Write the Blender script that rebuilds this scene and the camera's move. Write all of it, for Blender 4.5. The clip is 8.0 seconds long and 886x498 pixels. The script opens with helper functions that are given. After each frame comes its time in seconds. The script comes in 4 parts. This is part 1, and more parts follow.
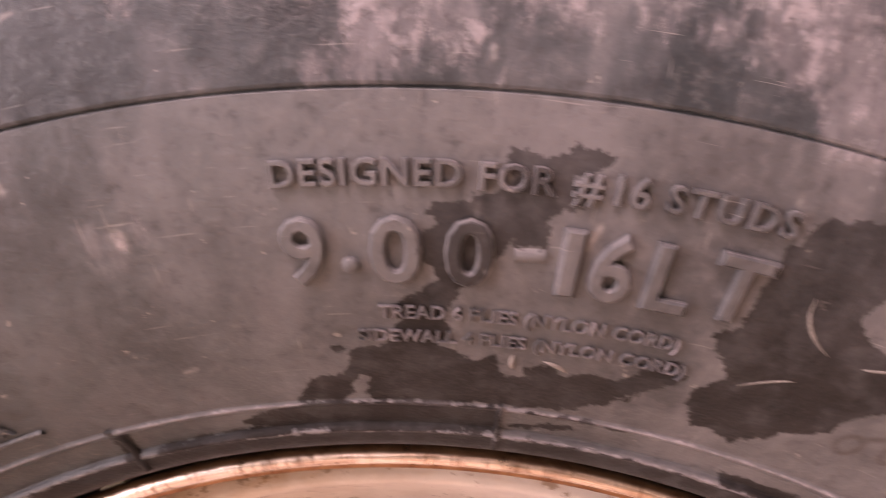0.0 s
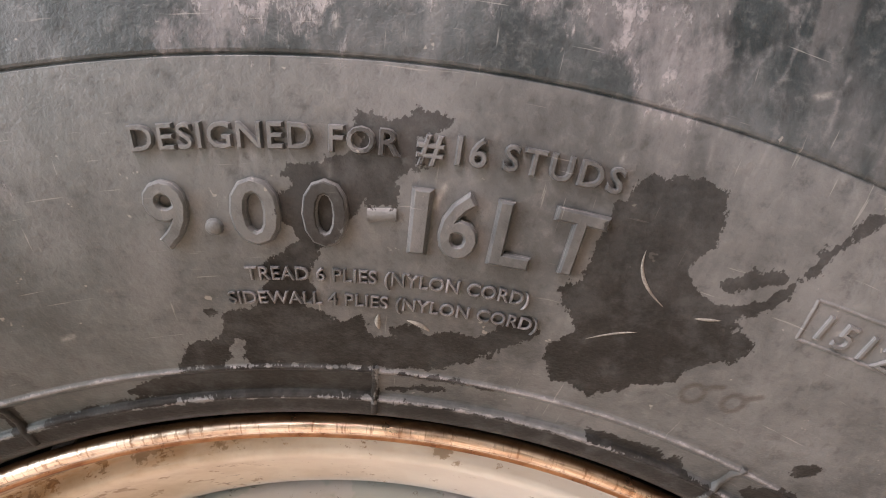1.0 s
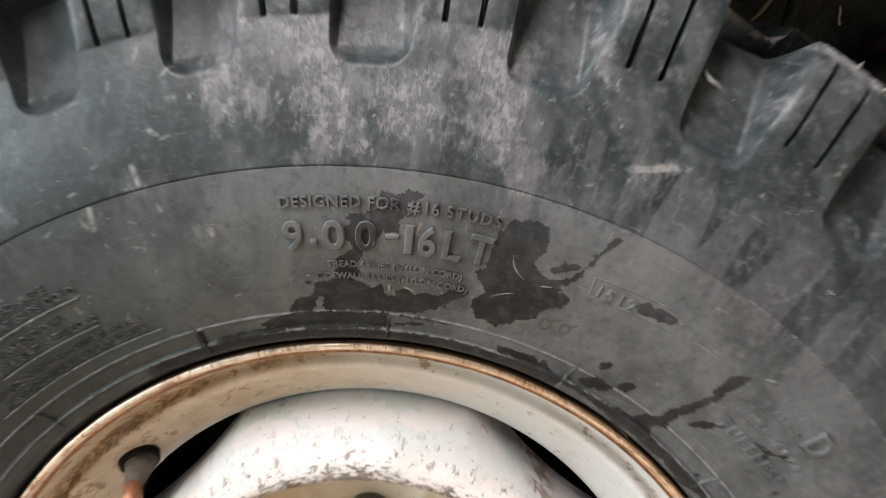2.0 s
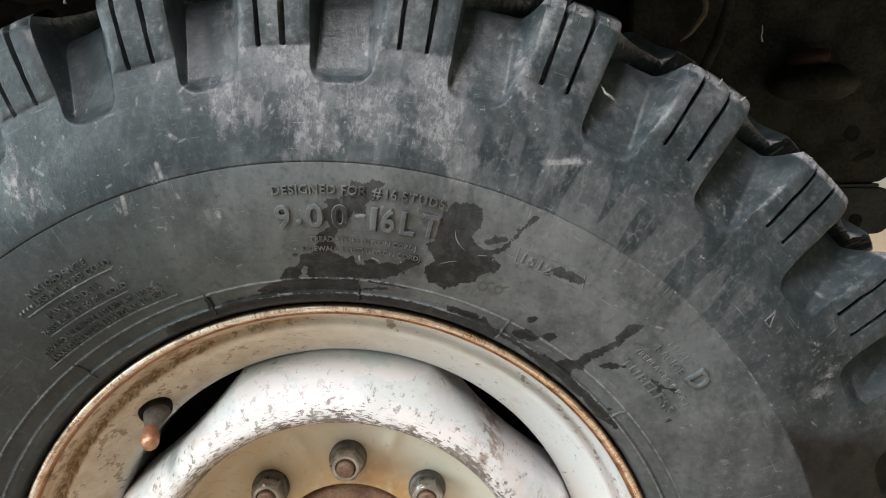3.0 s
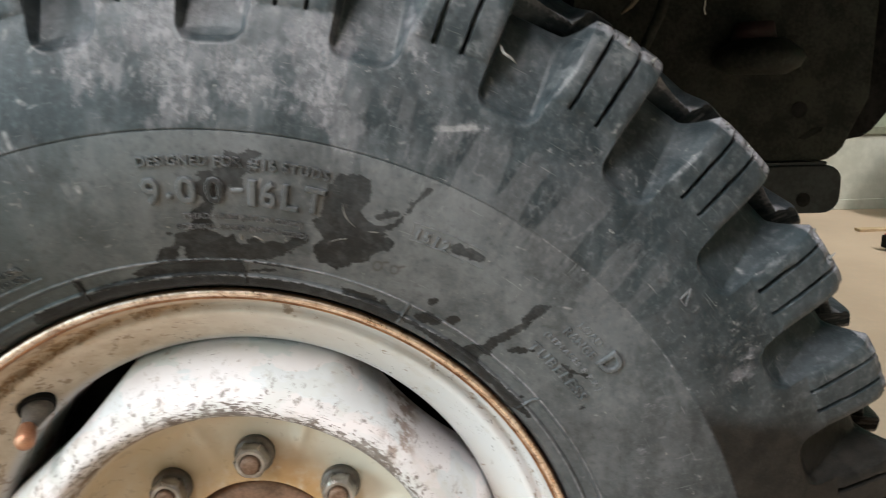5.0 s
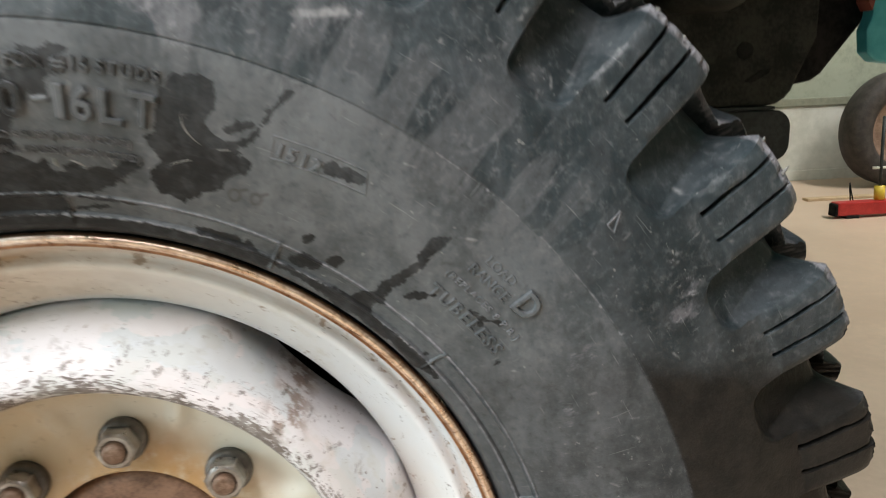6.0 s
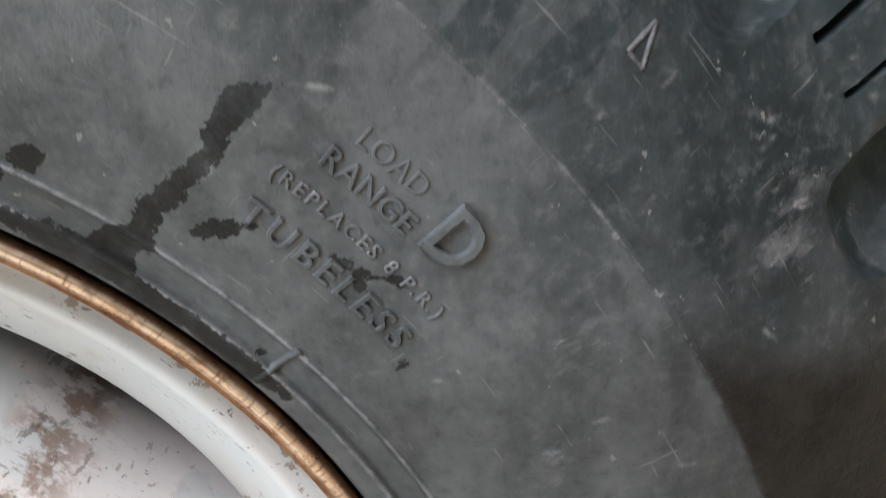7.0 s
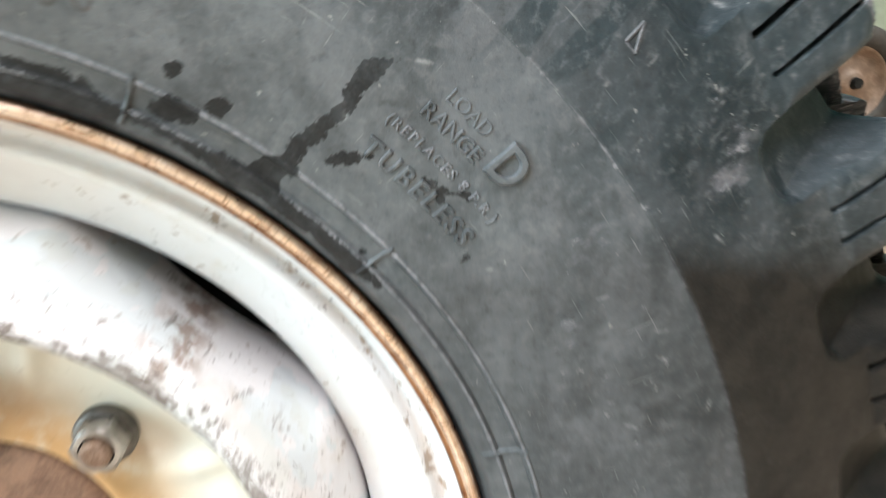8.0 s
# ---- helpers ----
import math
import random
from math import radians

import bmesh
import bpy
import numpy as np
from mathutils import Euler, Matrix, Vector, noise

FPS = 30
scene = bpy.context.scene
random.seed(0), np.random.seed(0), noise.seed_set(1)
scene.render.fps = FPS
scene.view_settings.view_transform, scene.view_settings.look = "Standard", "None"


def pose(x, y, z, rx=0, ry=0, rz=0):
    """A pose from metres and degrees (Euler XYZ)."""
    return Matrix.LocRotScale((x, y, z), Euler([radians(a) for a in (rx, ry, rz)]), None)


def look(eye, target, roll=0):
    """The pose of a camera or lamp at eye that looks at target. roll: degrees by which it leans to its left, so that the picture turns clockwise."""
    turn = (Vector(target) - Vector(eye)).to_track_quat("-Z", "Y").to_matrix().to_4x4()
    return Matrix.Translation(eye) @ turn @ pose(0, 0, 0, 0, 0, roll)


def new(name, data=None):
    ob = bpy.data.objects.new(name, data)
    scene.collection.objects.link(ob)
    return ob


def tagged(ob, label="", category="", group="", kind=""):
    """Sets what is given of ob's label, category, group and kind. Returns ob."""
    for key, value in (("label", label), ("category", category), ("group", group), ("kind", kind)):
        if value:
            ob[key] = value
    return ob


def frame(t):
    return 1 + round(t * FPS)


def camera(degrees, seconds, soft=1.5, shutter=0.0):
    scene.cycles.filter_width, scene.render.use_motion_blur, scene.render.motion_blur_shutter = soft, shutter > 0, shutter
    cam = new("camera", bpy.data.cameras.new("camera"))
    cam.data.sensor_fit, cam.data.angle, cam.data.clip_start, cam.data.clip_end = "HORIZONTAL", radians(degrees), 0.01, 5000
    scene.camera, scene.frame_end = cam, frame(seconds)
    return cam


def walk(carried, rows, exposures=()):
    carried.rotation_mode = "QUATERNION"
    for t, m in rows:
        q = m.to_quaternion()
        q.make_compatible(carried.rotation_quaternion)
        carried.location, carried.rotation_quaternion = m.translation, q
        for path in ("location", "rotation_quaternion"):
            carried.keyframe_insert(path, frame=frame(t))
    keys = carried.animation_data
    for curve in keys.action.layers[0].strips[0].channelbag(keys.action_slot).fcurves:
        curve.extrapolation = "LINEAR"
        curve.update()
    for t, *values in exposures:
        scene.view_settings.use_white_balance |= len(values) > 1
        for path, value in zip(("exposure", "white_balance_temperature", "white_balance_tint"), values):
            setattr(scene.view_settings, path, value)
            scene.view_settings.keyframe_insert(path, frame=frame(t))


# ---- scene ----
# ---- camera ----
HUB_Z = 0.425  # height of the wheel's axis over the floor
cam = camera(63.0, 8.0, soft=1.0, shutter=0.5)
ROWS = [
    (0, 0.0205, -0.1656, 0.3139, 75.82, 0.58, 3.16),
    (0.5, 0.0362, -0.1723, 0.3074, 76.40, 0.71, -0.33),
    (1, 0.0421, -0.1764, 0.3040, 77.42, 0.72, 0.19),
    (1.2, 0.0429, -0.1800, 0.3062, 77.04, 0.91, 0.36),
    (2.3, 0.0594, -0.3956, 0.3521, 77.63, 0.49, 1.05),
    (2.5, 0.0553, -0.4133, 0.3536, 77.83, 0.78, -0.64),
    (3, 0.0751, -0.4285, 0.3438, 78.07, 0.94, -0.11),
    (3.5, 0.0769, -0.4258, 0.3445, 77.98, 0.80, 0.41),
    (4, 0.0750, -0.4236, 0.3415, 78.16, 1.15, 0.39),
    (4.2, 0.0784, -0.4229, 0.3412, 78.20, 1.33, 0.48),
    (5.3, 0.1349, -0.3845, 0.3177, 76.84, 1.23, -3.40),
    (5.5, 0.1405, -0.3754, 0.3086, 76.67, 1.44, -4.19),
    (5.8, 0.1484, -0.3555, 0.2958, 76.36, 1.98, -5.01),
    (6, 0.1580, -0.3359, 0.2838, 76.16, 2.25, -5.57),
    (6.5, 0.1857, -0.2511, 0.2499, 74.36, 2.48, -6.74),
    (7, 0.1990, -0.1744, 0.2186, 74.50, 3.59, -8.75),
    (7.5, 0.1961, -0.1743, 0.2109, 76.26, 3.78, -7.87),
    (7.8, 0.1698, -0.2033, 0.2241, 73.28, 4.47, -11.09),
    (8, 0.1675, -0.2440, 0.2192, 73.76, 2.70, -9.55),
]
EXPOSURES = [
    (0.0, 0.42, 9000, 68), (0.5, 0.72, 8200, 46), (1.0, 0.52, 7900, 34), (1.2, 0.48, 7800, 31), (2.3, 0.06, 7250, 19), (2.5, 0.06, 7200, 18), (3.0, 0.06, 6950, 16),
    (4.2, 0.06, 6850, 16), (5.5, 0.06, 7000, 17), (7.0, 0.06, 6700, 18), (7.5, 0.45, 6800, 19), (8.0, 0.72, 6600, 14),
]
walk(cam, [(t, pose(x, y, z + HUB_Z, rx, ry, rz)) for t, x, y, z, rx, ry, rz in ROWS], EXPOSURES)

# ---- world and lights ----
world = bpy.data.worlds.new("world")
scene.world = world
world.use_nodes = True
sky = world.node_tree.nodes.new("ShaderNodeTexSky")
sky.sky_type, sky.sun_disc, sky.sun_elevation, sky.sun_rotation = "NISHITA", False, radians(35), radians(200)
world.node_tree.links.new(sky.outputs[0], world.node_tree.nodes["Background"].inputs[0])
world.node_tree.nodes["Background"].inputs[1].default_value = 0.1


def area(name, eye, target, sx, sy, watts, colour):
    lamp = bpy.data.lights.new(name, "AREA")
    lamp.shape, lamp.size, lamp.size_y, lamp.energy, lamp.color = "RECTANGLE", sx, sy, watts, colour
    ob = new(name, lamp)
    ob.matrix_world = look(eye, target)
    return ob


area("door_daylight", (-3.98, -2.1, 1.65), (0.0, -0.2, 0.8), 2.6, 2.6, 185, (0.72, 0.99, 1.09))
area("unseen_ceiling_tube", (-0.65, -1.6, 3.12), (-0.65, -1.6, 0.0), 0.5, 1.5, 132, (0.95, 0.98, 1.02))
# added lamp, out of view, to brighten the far floor and wall
area("unseen_ceiling_tube", (3.4, 1.6, 3.12), (3.4, 1.6, 0.0), 0.3, 2.4, 122, (0.94, 1.0, 0.97))


# ---- materials ----
class Nodes:
    """Short hand for building a node material."""

    def __init__(self, name):
        self.mat = bpy.data.materials.new(name)
        self.mat.use_nodes = True
        self.tree = self.mat.node_tree
        self.bsdf = self.tree.nodes["Principled BSDF"]

    def put(self, value, socket):
        if isinstance(value, bpy.types.NodeSocket):
            self.tree.links.new(value, socket)
        else:
            socket.default_value = (*value, 1.0) if isinstance(value, tuple) and len(value) == 3 and socket.type == "RGBA" else value

    def node(self, kind, **ins):
        n = self.tree.nodes.new(kind)
        for k, v in ins.items():
            self.put(v, n.inputs[k.replace("_", " ")])
        return n

    def coord(self):
        return self.tree.nodes.new("ShaderNodeTexCoord").outputs["Object"]

    def attr(self, name, out="Fac"):
        n = self.tree.nodes.new("ShaderNodeAttribute")
        n.attribute_name = name
        return n.outputs[out]

    def noise(self, vec, scale, detail=4.0, rough=0.55):
        return self.node("ShaderNodeTexNoise", Vector=vec, Scale=scale, Detail=detail, Roughness=rough).outputs["Fac"]

    def math(self, op, a, b=0.0, clamp=False):
        n = self.tree.nodes.new("ShaderNodeMath")
        n.operation, n.use_clamp = op, clamp
        self.put(a, n.inputs[0]), self.put(b, n.inputs[1])
        return n.outputs[0]

    def ramp(self, value, lo, hi, a=0.0, b=1.0):
        n = self.tree.nodes.new("ShaderNodeMapRange")
        n.interpolation_type = "SMOOTHSTEP"
        for i, v in enumerate((value, lo, hi, a, b)):
            self.put(v, n.inputs[i])
        return n.outputs[0]

    def mix(self, fac, a, b):
        n = self.tree.nodes.new("ShaderNodeMix")
        n.data_type = "RGBA"
        self.put(fac, n.inputs[0]), self.put(a, n.inputs[6]), self.put(b, n.inputs[7])
        return n.outputs[2]

    def scaled(self, vec, sx, sy, sz):
        n = self.tree.nodes.new("ShaderNodeMapping")
        self.put(vec, n.inputs[0])
        n.inputs[3].default_value = (sx, sy, sz)
        return n.outputs[0]

    def xyz(self, vec):
        return self.node("ShaderNodeSeparateXYZ", Vector=vec).outputs

    def bump(self, height, strength, distance):
        n = self.node("ShaderNodeBump", Height=height, Strength=strength, Distance=distance)
        self.put(n.outputs[0], self.bsdf.inputs["Normal"])

    def done(self, colour, rough, metal=0.0, spec=0.5):
        self.put(colour, self.bsdf.inputs["Base Color"])
        self.put(rough, self.bsdf.inputs["Roughness"])
        self.put(metal, self.bsdf.inputs["Metallic"])
        self.put(spec, self.bsdf.inputs["Specular IOR Level"])
        return self.mat


def rubber():
    m = Nodes("tyre_rubber")
    p = m.coord()
    polar = m.attr("polar", "Vector")
    th, r, deep = m.xyz(polar)
    cloud = m.noise(p, 16, 5, 0.6)
    patch = m.noise(p, 60, 5, 0.65)
    grain = m.noise(p, 1100, 2, 0.6)
    mottle = m.noise(p, 240, 6, 0.7)
    streak = m.noise(m.scaled(polar, 150, 16, 1), 1.0, 5, 0.65)
    # black rubber under a grey film of old dust, thicker inside the mould line
    inner = m.ramp(r, 0.3098, 0.3112, 1.0, 0.0)
    # shade painted in: film thinner and bluer left, thinner outside on the right
    side_shade = m.math("MULTIPLY", m.ramp(th, -0.18, 0.03, 0.22, 1.0), m.math("MAXIMUM", inner, m.ramp(th, 0.13, 0.23, 1.0, 0.45)))
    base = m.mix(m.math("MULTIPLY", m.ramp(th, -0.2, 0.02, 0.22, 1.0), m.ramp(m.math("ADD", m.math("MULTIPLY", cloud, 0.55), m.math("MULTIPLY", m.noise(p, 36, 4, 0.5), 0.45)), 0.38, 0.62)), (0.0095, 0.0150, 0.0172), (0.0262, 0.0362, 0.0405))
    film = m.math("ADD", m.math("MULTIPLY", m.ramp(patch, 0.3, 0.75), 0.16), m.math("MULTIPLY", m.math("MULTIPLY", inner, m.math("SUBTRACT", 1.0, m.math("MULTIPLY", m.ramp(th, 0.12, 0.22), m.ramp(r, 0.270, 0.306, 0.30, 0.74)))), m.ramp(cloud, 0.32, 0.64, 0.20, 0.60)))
    base = m.mix(m.math("MULTIPLY", film, side_shade), base, m.mix(inner, (0.105, 0.140, 0.155), m.mix(m.ramp(th, -0.14, 0.04), (0.112, 0.150, 0.158), (0.142, 0.148, 0.152))))
    haze = m.math("MULTIPLY", m.ramp(streak, 0.46, 0.72), m.ramp(patch, 0.35, 0.65, 0.03, 0.22))
    base = m.mix(m.math("MULTIPLY", haze, side_shade), base, m.mix(m.ramp(th, -0.12, 0.04), (0.115, 0.165, 0.185), (0.16, 0.165, 0.17)))
    wiped = m.math("ADD", m.math("MULTIPLY", m.noise(m.scaled(p, 70, 70, 26), 1.0, 6, 0.6), 0.6), m.math("MULTIPLY", m.noise(p, 26, 3, 0.5), 0.4))
    base = m.mix(m.math("MULTIPLY", m.ramp(wiped, 0.47, 0.60), m.math("MULTIPLY", side_shade, 0.25)), base, (0.185, 0.19, 0.20))
    base = m.mix(m.ramp(wiped, 0.46, 0.36, 0.0, 0.34), base, (0.017, 0.020, 0.022))
    # dried runs: soft veils with pale wandering borders that lead outwards
    runs = m.noise(m.scaled(polar, 58, 12, 1), 1.0, 5, 0.50)
    side = m.math("MULTIPLY", m.ramp(th, 0.055, 0.10), m.ramp(th, 0.22, 0.30, 1.0, 0.0))
    zone = m.math("MULTIPLY", side, m.math("MULTIPLY", m.ramp(r, 0.293, 0.310), m.ramp(r, 0.336, 0.352, 1.0, 0.0)))
    bent = m.node("ShaderNodeVectorMath", Vector=m.scaled(polar, 95, 30, 0)).outputs[0].node
    bent.operation = "ADD"
    wander = m.node("ShaderNodeTexNoise", Vector=m.scaled(polar, 130, 60, 1), Scale=1.0, Detail=3.0).outputs["Color"]
    m.put(wander, bent.inputs[1])
    cells = m.node("ShaderNodeTexVoronoi", Vector=bent.outputs[0], Scale=1.0)
    cells.feature, cells.voronoi_dimensions = "DISTANCE_TO_EDGE", "2D"
    rim_line = m.math("MULTIPLY", m.ramp(cells.outputs["Distance"], 0.0, 0.075, 1.0, 0.0), m.ramp(m.noise(p, 45, 3, 0.5), 0.42, 0.58, 0.15, 1.0))
    base = m.mix(m.math("MULTIPLY", zone, m.ramp(runs, 0.47, 0.51, 0.0, 0.30)), base, (0.15, 0.15, 0.155))
    base = m.mix(m.math("MULTIPLY", zone, m.math("MULTIPLY", rim_line, m.ramp(mottle, 0.4, 0.6, 0.06, 0.26))), base, (0.22, 0.22, 0.23))
    # chalky scuffs: a veil, and flaking crusts with ragged borders
    attr = m.attr("dust")
    crumbs = m.noise(m.scaled(polar, 260, 130, 1), 1.0, 8, 0.72)
    flakes = m.noise(m.scaled(polar, 75, 30, 1), 1.0, 8, 0.66)
    drips = m.noise(m.scaled(polar, 130, 34, 1), 1.0, 6, 0.66)
    body = m.ramp(m.math("ADD", attr, m.math("ADD", m.math("MULTIPLY", m.math("SUBTRACT", flakes, 0.5), 0.036), m.math("MULTIPLY", m.math("SUBTRACT", crumbs, 0.5), 0.022))), -0.003, 0.004)
    veil = m.math("MULTIPLY", body, m.math("ADD", m.ramp(flakes, 0.36, 0.58, 0.12, 0.30), m.ramp(drips, 0.42, 0.62, 0.0, 0.20)))
    # smears dim and turn bluer to the left, the same painted shade
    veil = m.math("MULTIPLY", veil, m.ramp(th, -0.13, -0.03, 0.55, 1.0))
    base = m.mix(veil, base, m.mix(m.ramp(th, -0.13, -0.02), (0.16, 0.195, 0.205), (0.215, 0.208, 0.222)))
    edge_line = m.math("MULTIPLY", m.ramp(flakes, 0.475, 0.483), m.ramp(flakes, 0.483, 0.50, 1.0, 0.0))
    base = m.mix(m.math("MULTIPLY", edge_line, m.math("MULTIPLY", body, 0.34)), base, (0.34, 0.335, 0.34))
    dust = m.math("ADD", attr, m.math("MULTIPLY", m.math("SUBTRACT", crumbs, 0.565), 0.080))
    dusty = m.math("MULTIPLY", m.ramp(dust, -0.0005, 0.003), m.ramp(m.math("ADD", m.math("MULTIPLY", drips, 0.5), m.math("MULTIPLY", flakes, 0.5)), 0.42, 0.52, 0.15, 1.0))
    base = m.mix(m.math("MULTIPLY", dusty, m.ramp(mottle, 0.35, 0.62, 0.12, 0.48)), base, (0.34, 0.328, 0.342))
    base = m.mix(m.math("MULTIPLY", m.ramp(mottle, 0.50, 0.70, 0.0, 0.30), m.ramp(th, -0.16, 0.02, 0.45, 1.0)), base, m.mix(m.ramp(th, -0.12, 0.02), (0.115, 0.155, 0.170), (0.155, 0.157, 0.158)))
    base = m.mix(m.ramp(mottle, 0.48, 0.28, 0.0, 0.45), base, (0.016, 0.018, 0.019))
    # dry smears on shoulder and lugs
    smear = m.math("MULTIPLY", m.ramp(m.noise(m.scaled(polar, 60, 42, 40), 1.0, 7, 0.68), 0.50, 0.60), m.math("MULTIPLY", m.ramp(r, 0.345, 0.385), m.ramp(deep, -0.018, -0.010, 1.0, 0.25)))
    base = m.mix(m.math("MULTIPLY", smear, m.math("MULTIPLY", side_shade, m.ramp(mottle, 0.35, 0.62, 0.05, 0.38))), base, (0.22, 0.225, 0.225))
    # scratches, nicks and flecks
    slant = m.tree.nodes.new("ShaderNodeMapping")
    m.put(polar, slant.inputs[0])
    slant.inputs[2].default_value, slant.inputs[3].default_value = (0, 0, 0.9), (45, 900, 1)
    cuts = m.math("MAXIMUM", m.ramp(m.noise(slant.outputs[0], 1.0, 3, 0.6), 0.67, 0.72), m.ramp(m.noise(m.scaled(polar, 700, 40, 1), 1.0, 3, 0.6), 0.68, 0.73))
    base = m.mix(m.math("MULTIPLY", cuts, 0.36), base, (0.28, 0.28, 0.27))
    fleck = m.ramp(m.noise(p, 210, 3, 0.7), 0.685, 0.72)
    base = m.mix(m.math("MULTIPLY", fleck, 0.5), base, (0.30, 0.29, 0.27))
    base = m.mix(m.math("MULTIPLY", m.ramp(m.attr("nick"), 0.0, 1.0), m.ramp(mottle, 0.35, 0.6, 0.15, 0.6)), base, (0.32, 0.315, 0.31))
    # brown shade low on the tyre, painted into its colour
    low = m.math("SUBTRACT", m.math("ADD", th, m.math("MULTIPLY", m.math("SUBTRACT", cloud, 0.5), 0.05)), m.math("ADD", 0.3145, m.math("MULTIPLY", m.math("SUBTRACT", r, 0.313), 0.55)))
    low_shade = m.math("MULTIPLY", m.ramp(low, -0.008, 0.022), m.ramp(r, 0.3096, 0.3116, 0.34, 0.96))
    base = m.mix(low_shade, base, m.mix(m.ramp(patch, 0.3, 0.7), (0.0060, 0.0050, 0.0040), (0.0175, 0.0142, 0.0110)))
    # faint brown rings
    base = m.mix(m.ramp(m.attr("ring_stain"), -0.0004, 0.0006, 0.0, 0.6), base, (0.030, 0.022, 0.016))
    # damp stains with ragged edges
    edge = m.math("ADD", m.math("MULTIPLY", m.math("SUBTRACT", m.noise(p, 200, 5, 0.68), 0.5), 0.0070), m.math("MULTIPLY", m.math("SUBTRACT", m.noise(m.scaled(polar, 900, 420, 1), 1.0, 3, 0.6), 0.5), 0.0030))
    wet = m.ramp(m.math("ADD", m.attr("wet"), edge), -0.0004, 0.0)
    base = m.mix(m.math("MULTIPLY", m.math("MULTIPLY", wet, m.ramp(r, 0.266, 0.290, 1.0, 0.78)), m.ramp(m.noise(p, 95, 6, 0.7), 0.36, 0.56, 0.72, 0.97)), base, m.mix(m.ramp(patch, 0.3, 0.7), (0.0088, 0.0085, 0.0081), (0.0172, 0.0165, 0.0157)))
    base = m.mix(m.ramp(grain, 0.3, 0.8, 0.0, 0.07), base, (0.10, 0.10, 0.10))
    rough = m.math("ADD", m.ramp(wet, 0, 1, 0.42, 0.50), m.math("MULTIPLY", dusty, 0.3), True)
    h = m.math("ADD", m.math("MULTIPLY", grain, 0.16), m.math("ADD", m.math("MULTIPLY", patch, 0.5), m.math("MULTIPLY", dusty, 0.55)))
    m.bump(m.math("ADD", h, m.math("MULTIPLY", mottle, 0.5)), 0.55, 0.0011)
    return m.done(base, rough, 0.0, m.math("MULTIPLY", m.ramp(wet, 0, 1, 0.36, 0.15), m.ramp(low_shade, 0, 1, 1.0, 0.45)))


def wheel_paint():
    m = Nodes("chipped_cream_paint")
    p = m.coord()
    x, y, z = m.xyz(p)
    r = m.math("SQRT", m.math("ADD", m.math("MULTIPLY", x, x), m.math("MULTIPLY", z, z)))
    around = m.node("ShaderNodeCombineXYZ", X=m.math("ARCTAN2", x, z), Y=r, Z=y).outputs[0]
    cloud, patch, fine = m.noise(p, 14, 5, 0.6), m.noise(p, 60, 5, 0.65), m.noise(p, 400, 4, 0.65)
    paint = m.mix(m.ramp(cloud, 0.35, 0.7), (0.610, 0.612, 0.620), (0.59, 0.565, 0.54))
    # tones with ragged borders: bluish outside, pinkish along the crest, olive-cream in the recess
    border = m.math("ADD", r, m.math("MULTIPLY", m.math("SUBTRACT", m.noise(m.scaled(around, 9, 60, 60), 1.0, 4, 0.6), 0.5), 0.012))
    paint = m.mix(m.math("MULTIPLY", m.math("MULTIPLY", m.ramp(border, 0.1515, 0.1535), m.ramp(r, 0.1736, 0.1742, 1.0, 0.0)), 0.8), m.mix(m.ramp(r, 0.1736, 0.1742, 0.6, 0.0), paint, (0.650, 0.605, 0.598)), (0.555, 0.590, 0.605))
    paint = m.mix(m.ramp(border, 0.1300, 0.1275, 0.0, 0.7), paint, (0.66, 0.63, 0.53))
    # greyish olive fade towards the disc's edge: painted rim shade; also flaked paint islands
    on_disc = m.math("MULTIPLY", m.ramp(r, 0.132, 0.138), m.ramp(r, 0.1736, 0.1742, 1.0, 0.0))
    paint = m.mix(m.math("MULTIPLY", on_disc, m.math("MULTIPLY", m.ramp(x, -0.02, 0.09, 0.6, 0.08), m.ramp(border, 0.158, 0.171))), paint, (0.50, 0.51, 0.46))
    island = m.noise(m.scaled(around, 4.5, 62, 14), 1.0, 5, 0.5)
    paint = m.mix(m.math("MULTIPLY", on_disc, m.ramp(island, 0.515, 0.530, 0.0, 0.6)), paint, (0.70, 0.64, 0.635))
    paint = m.mix(m.math("MULTIPLY", on_disc, m.ramp(island, 0.435, 0.420, 0.0, 0.45)), paint, (0.53, 0.54, 0.51))
    scuffs = m.noise(m.scaled(around, 34, 300, 120), 1.0, 5, 0.66)
    paint = m.mix(m.math("MULTIPLY", on_disc, m.ramp(scuffs, 0.645, 0.675, 0.0, 0.6)), paint, (0.33, 0.27, 0.225))
    # the band under the lip is stained tan; its shaded left is painted tanner
    band = m.math("MULTIPLY", m.ramp(r, 0.174, 0.180), m.ramp(m.math("ADD", m.math("MULTIPLY", cloud, 0.16), x), 0.0, 0.23, 0.80, 0.0))
    paint = m.mix(band, paint, m.mix(m.ramp(patch, 0.35, 0.65), (0.46, 0.345, 0.22), (0.62, 0.52, 0.395)))
    # brown seepage near the hub, at the nuts and below the lip
    lip = m.math("MULTIPLY", m.math("MULTIPLY", m.ramp(r, 0.196, 0.206), m.ramp(x, -0.08, 0.12, 1.0, 0.3)), m.ramp(m.noise(m.scaled(around, 7, 130, 60), 1.0, 5, 0.65), 0.46, 0.66, 0.04, 0.62))
    seep = m.math("ADD", m.math("MULTIPLY", m.ramp(r, 0.064, 0.106, 1.0, 0.0), m.ramp(patch, 0.25, 0.55, 0.45, 1.0)), lip, True)
    paint = m.mix(seep, paint, (0.44, 0.235, 0.085))
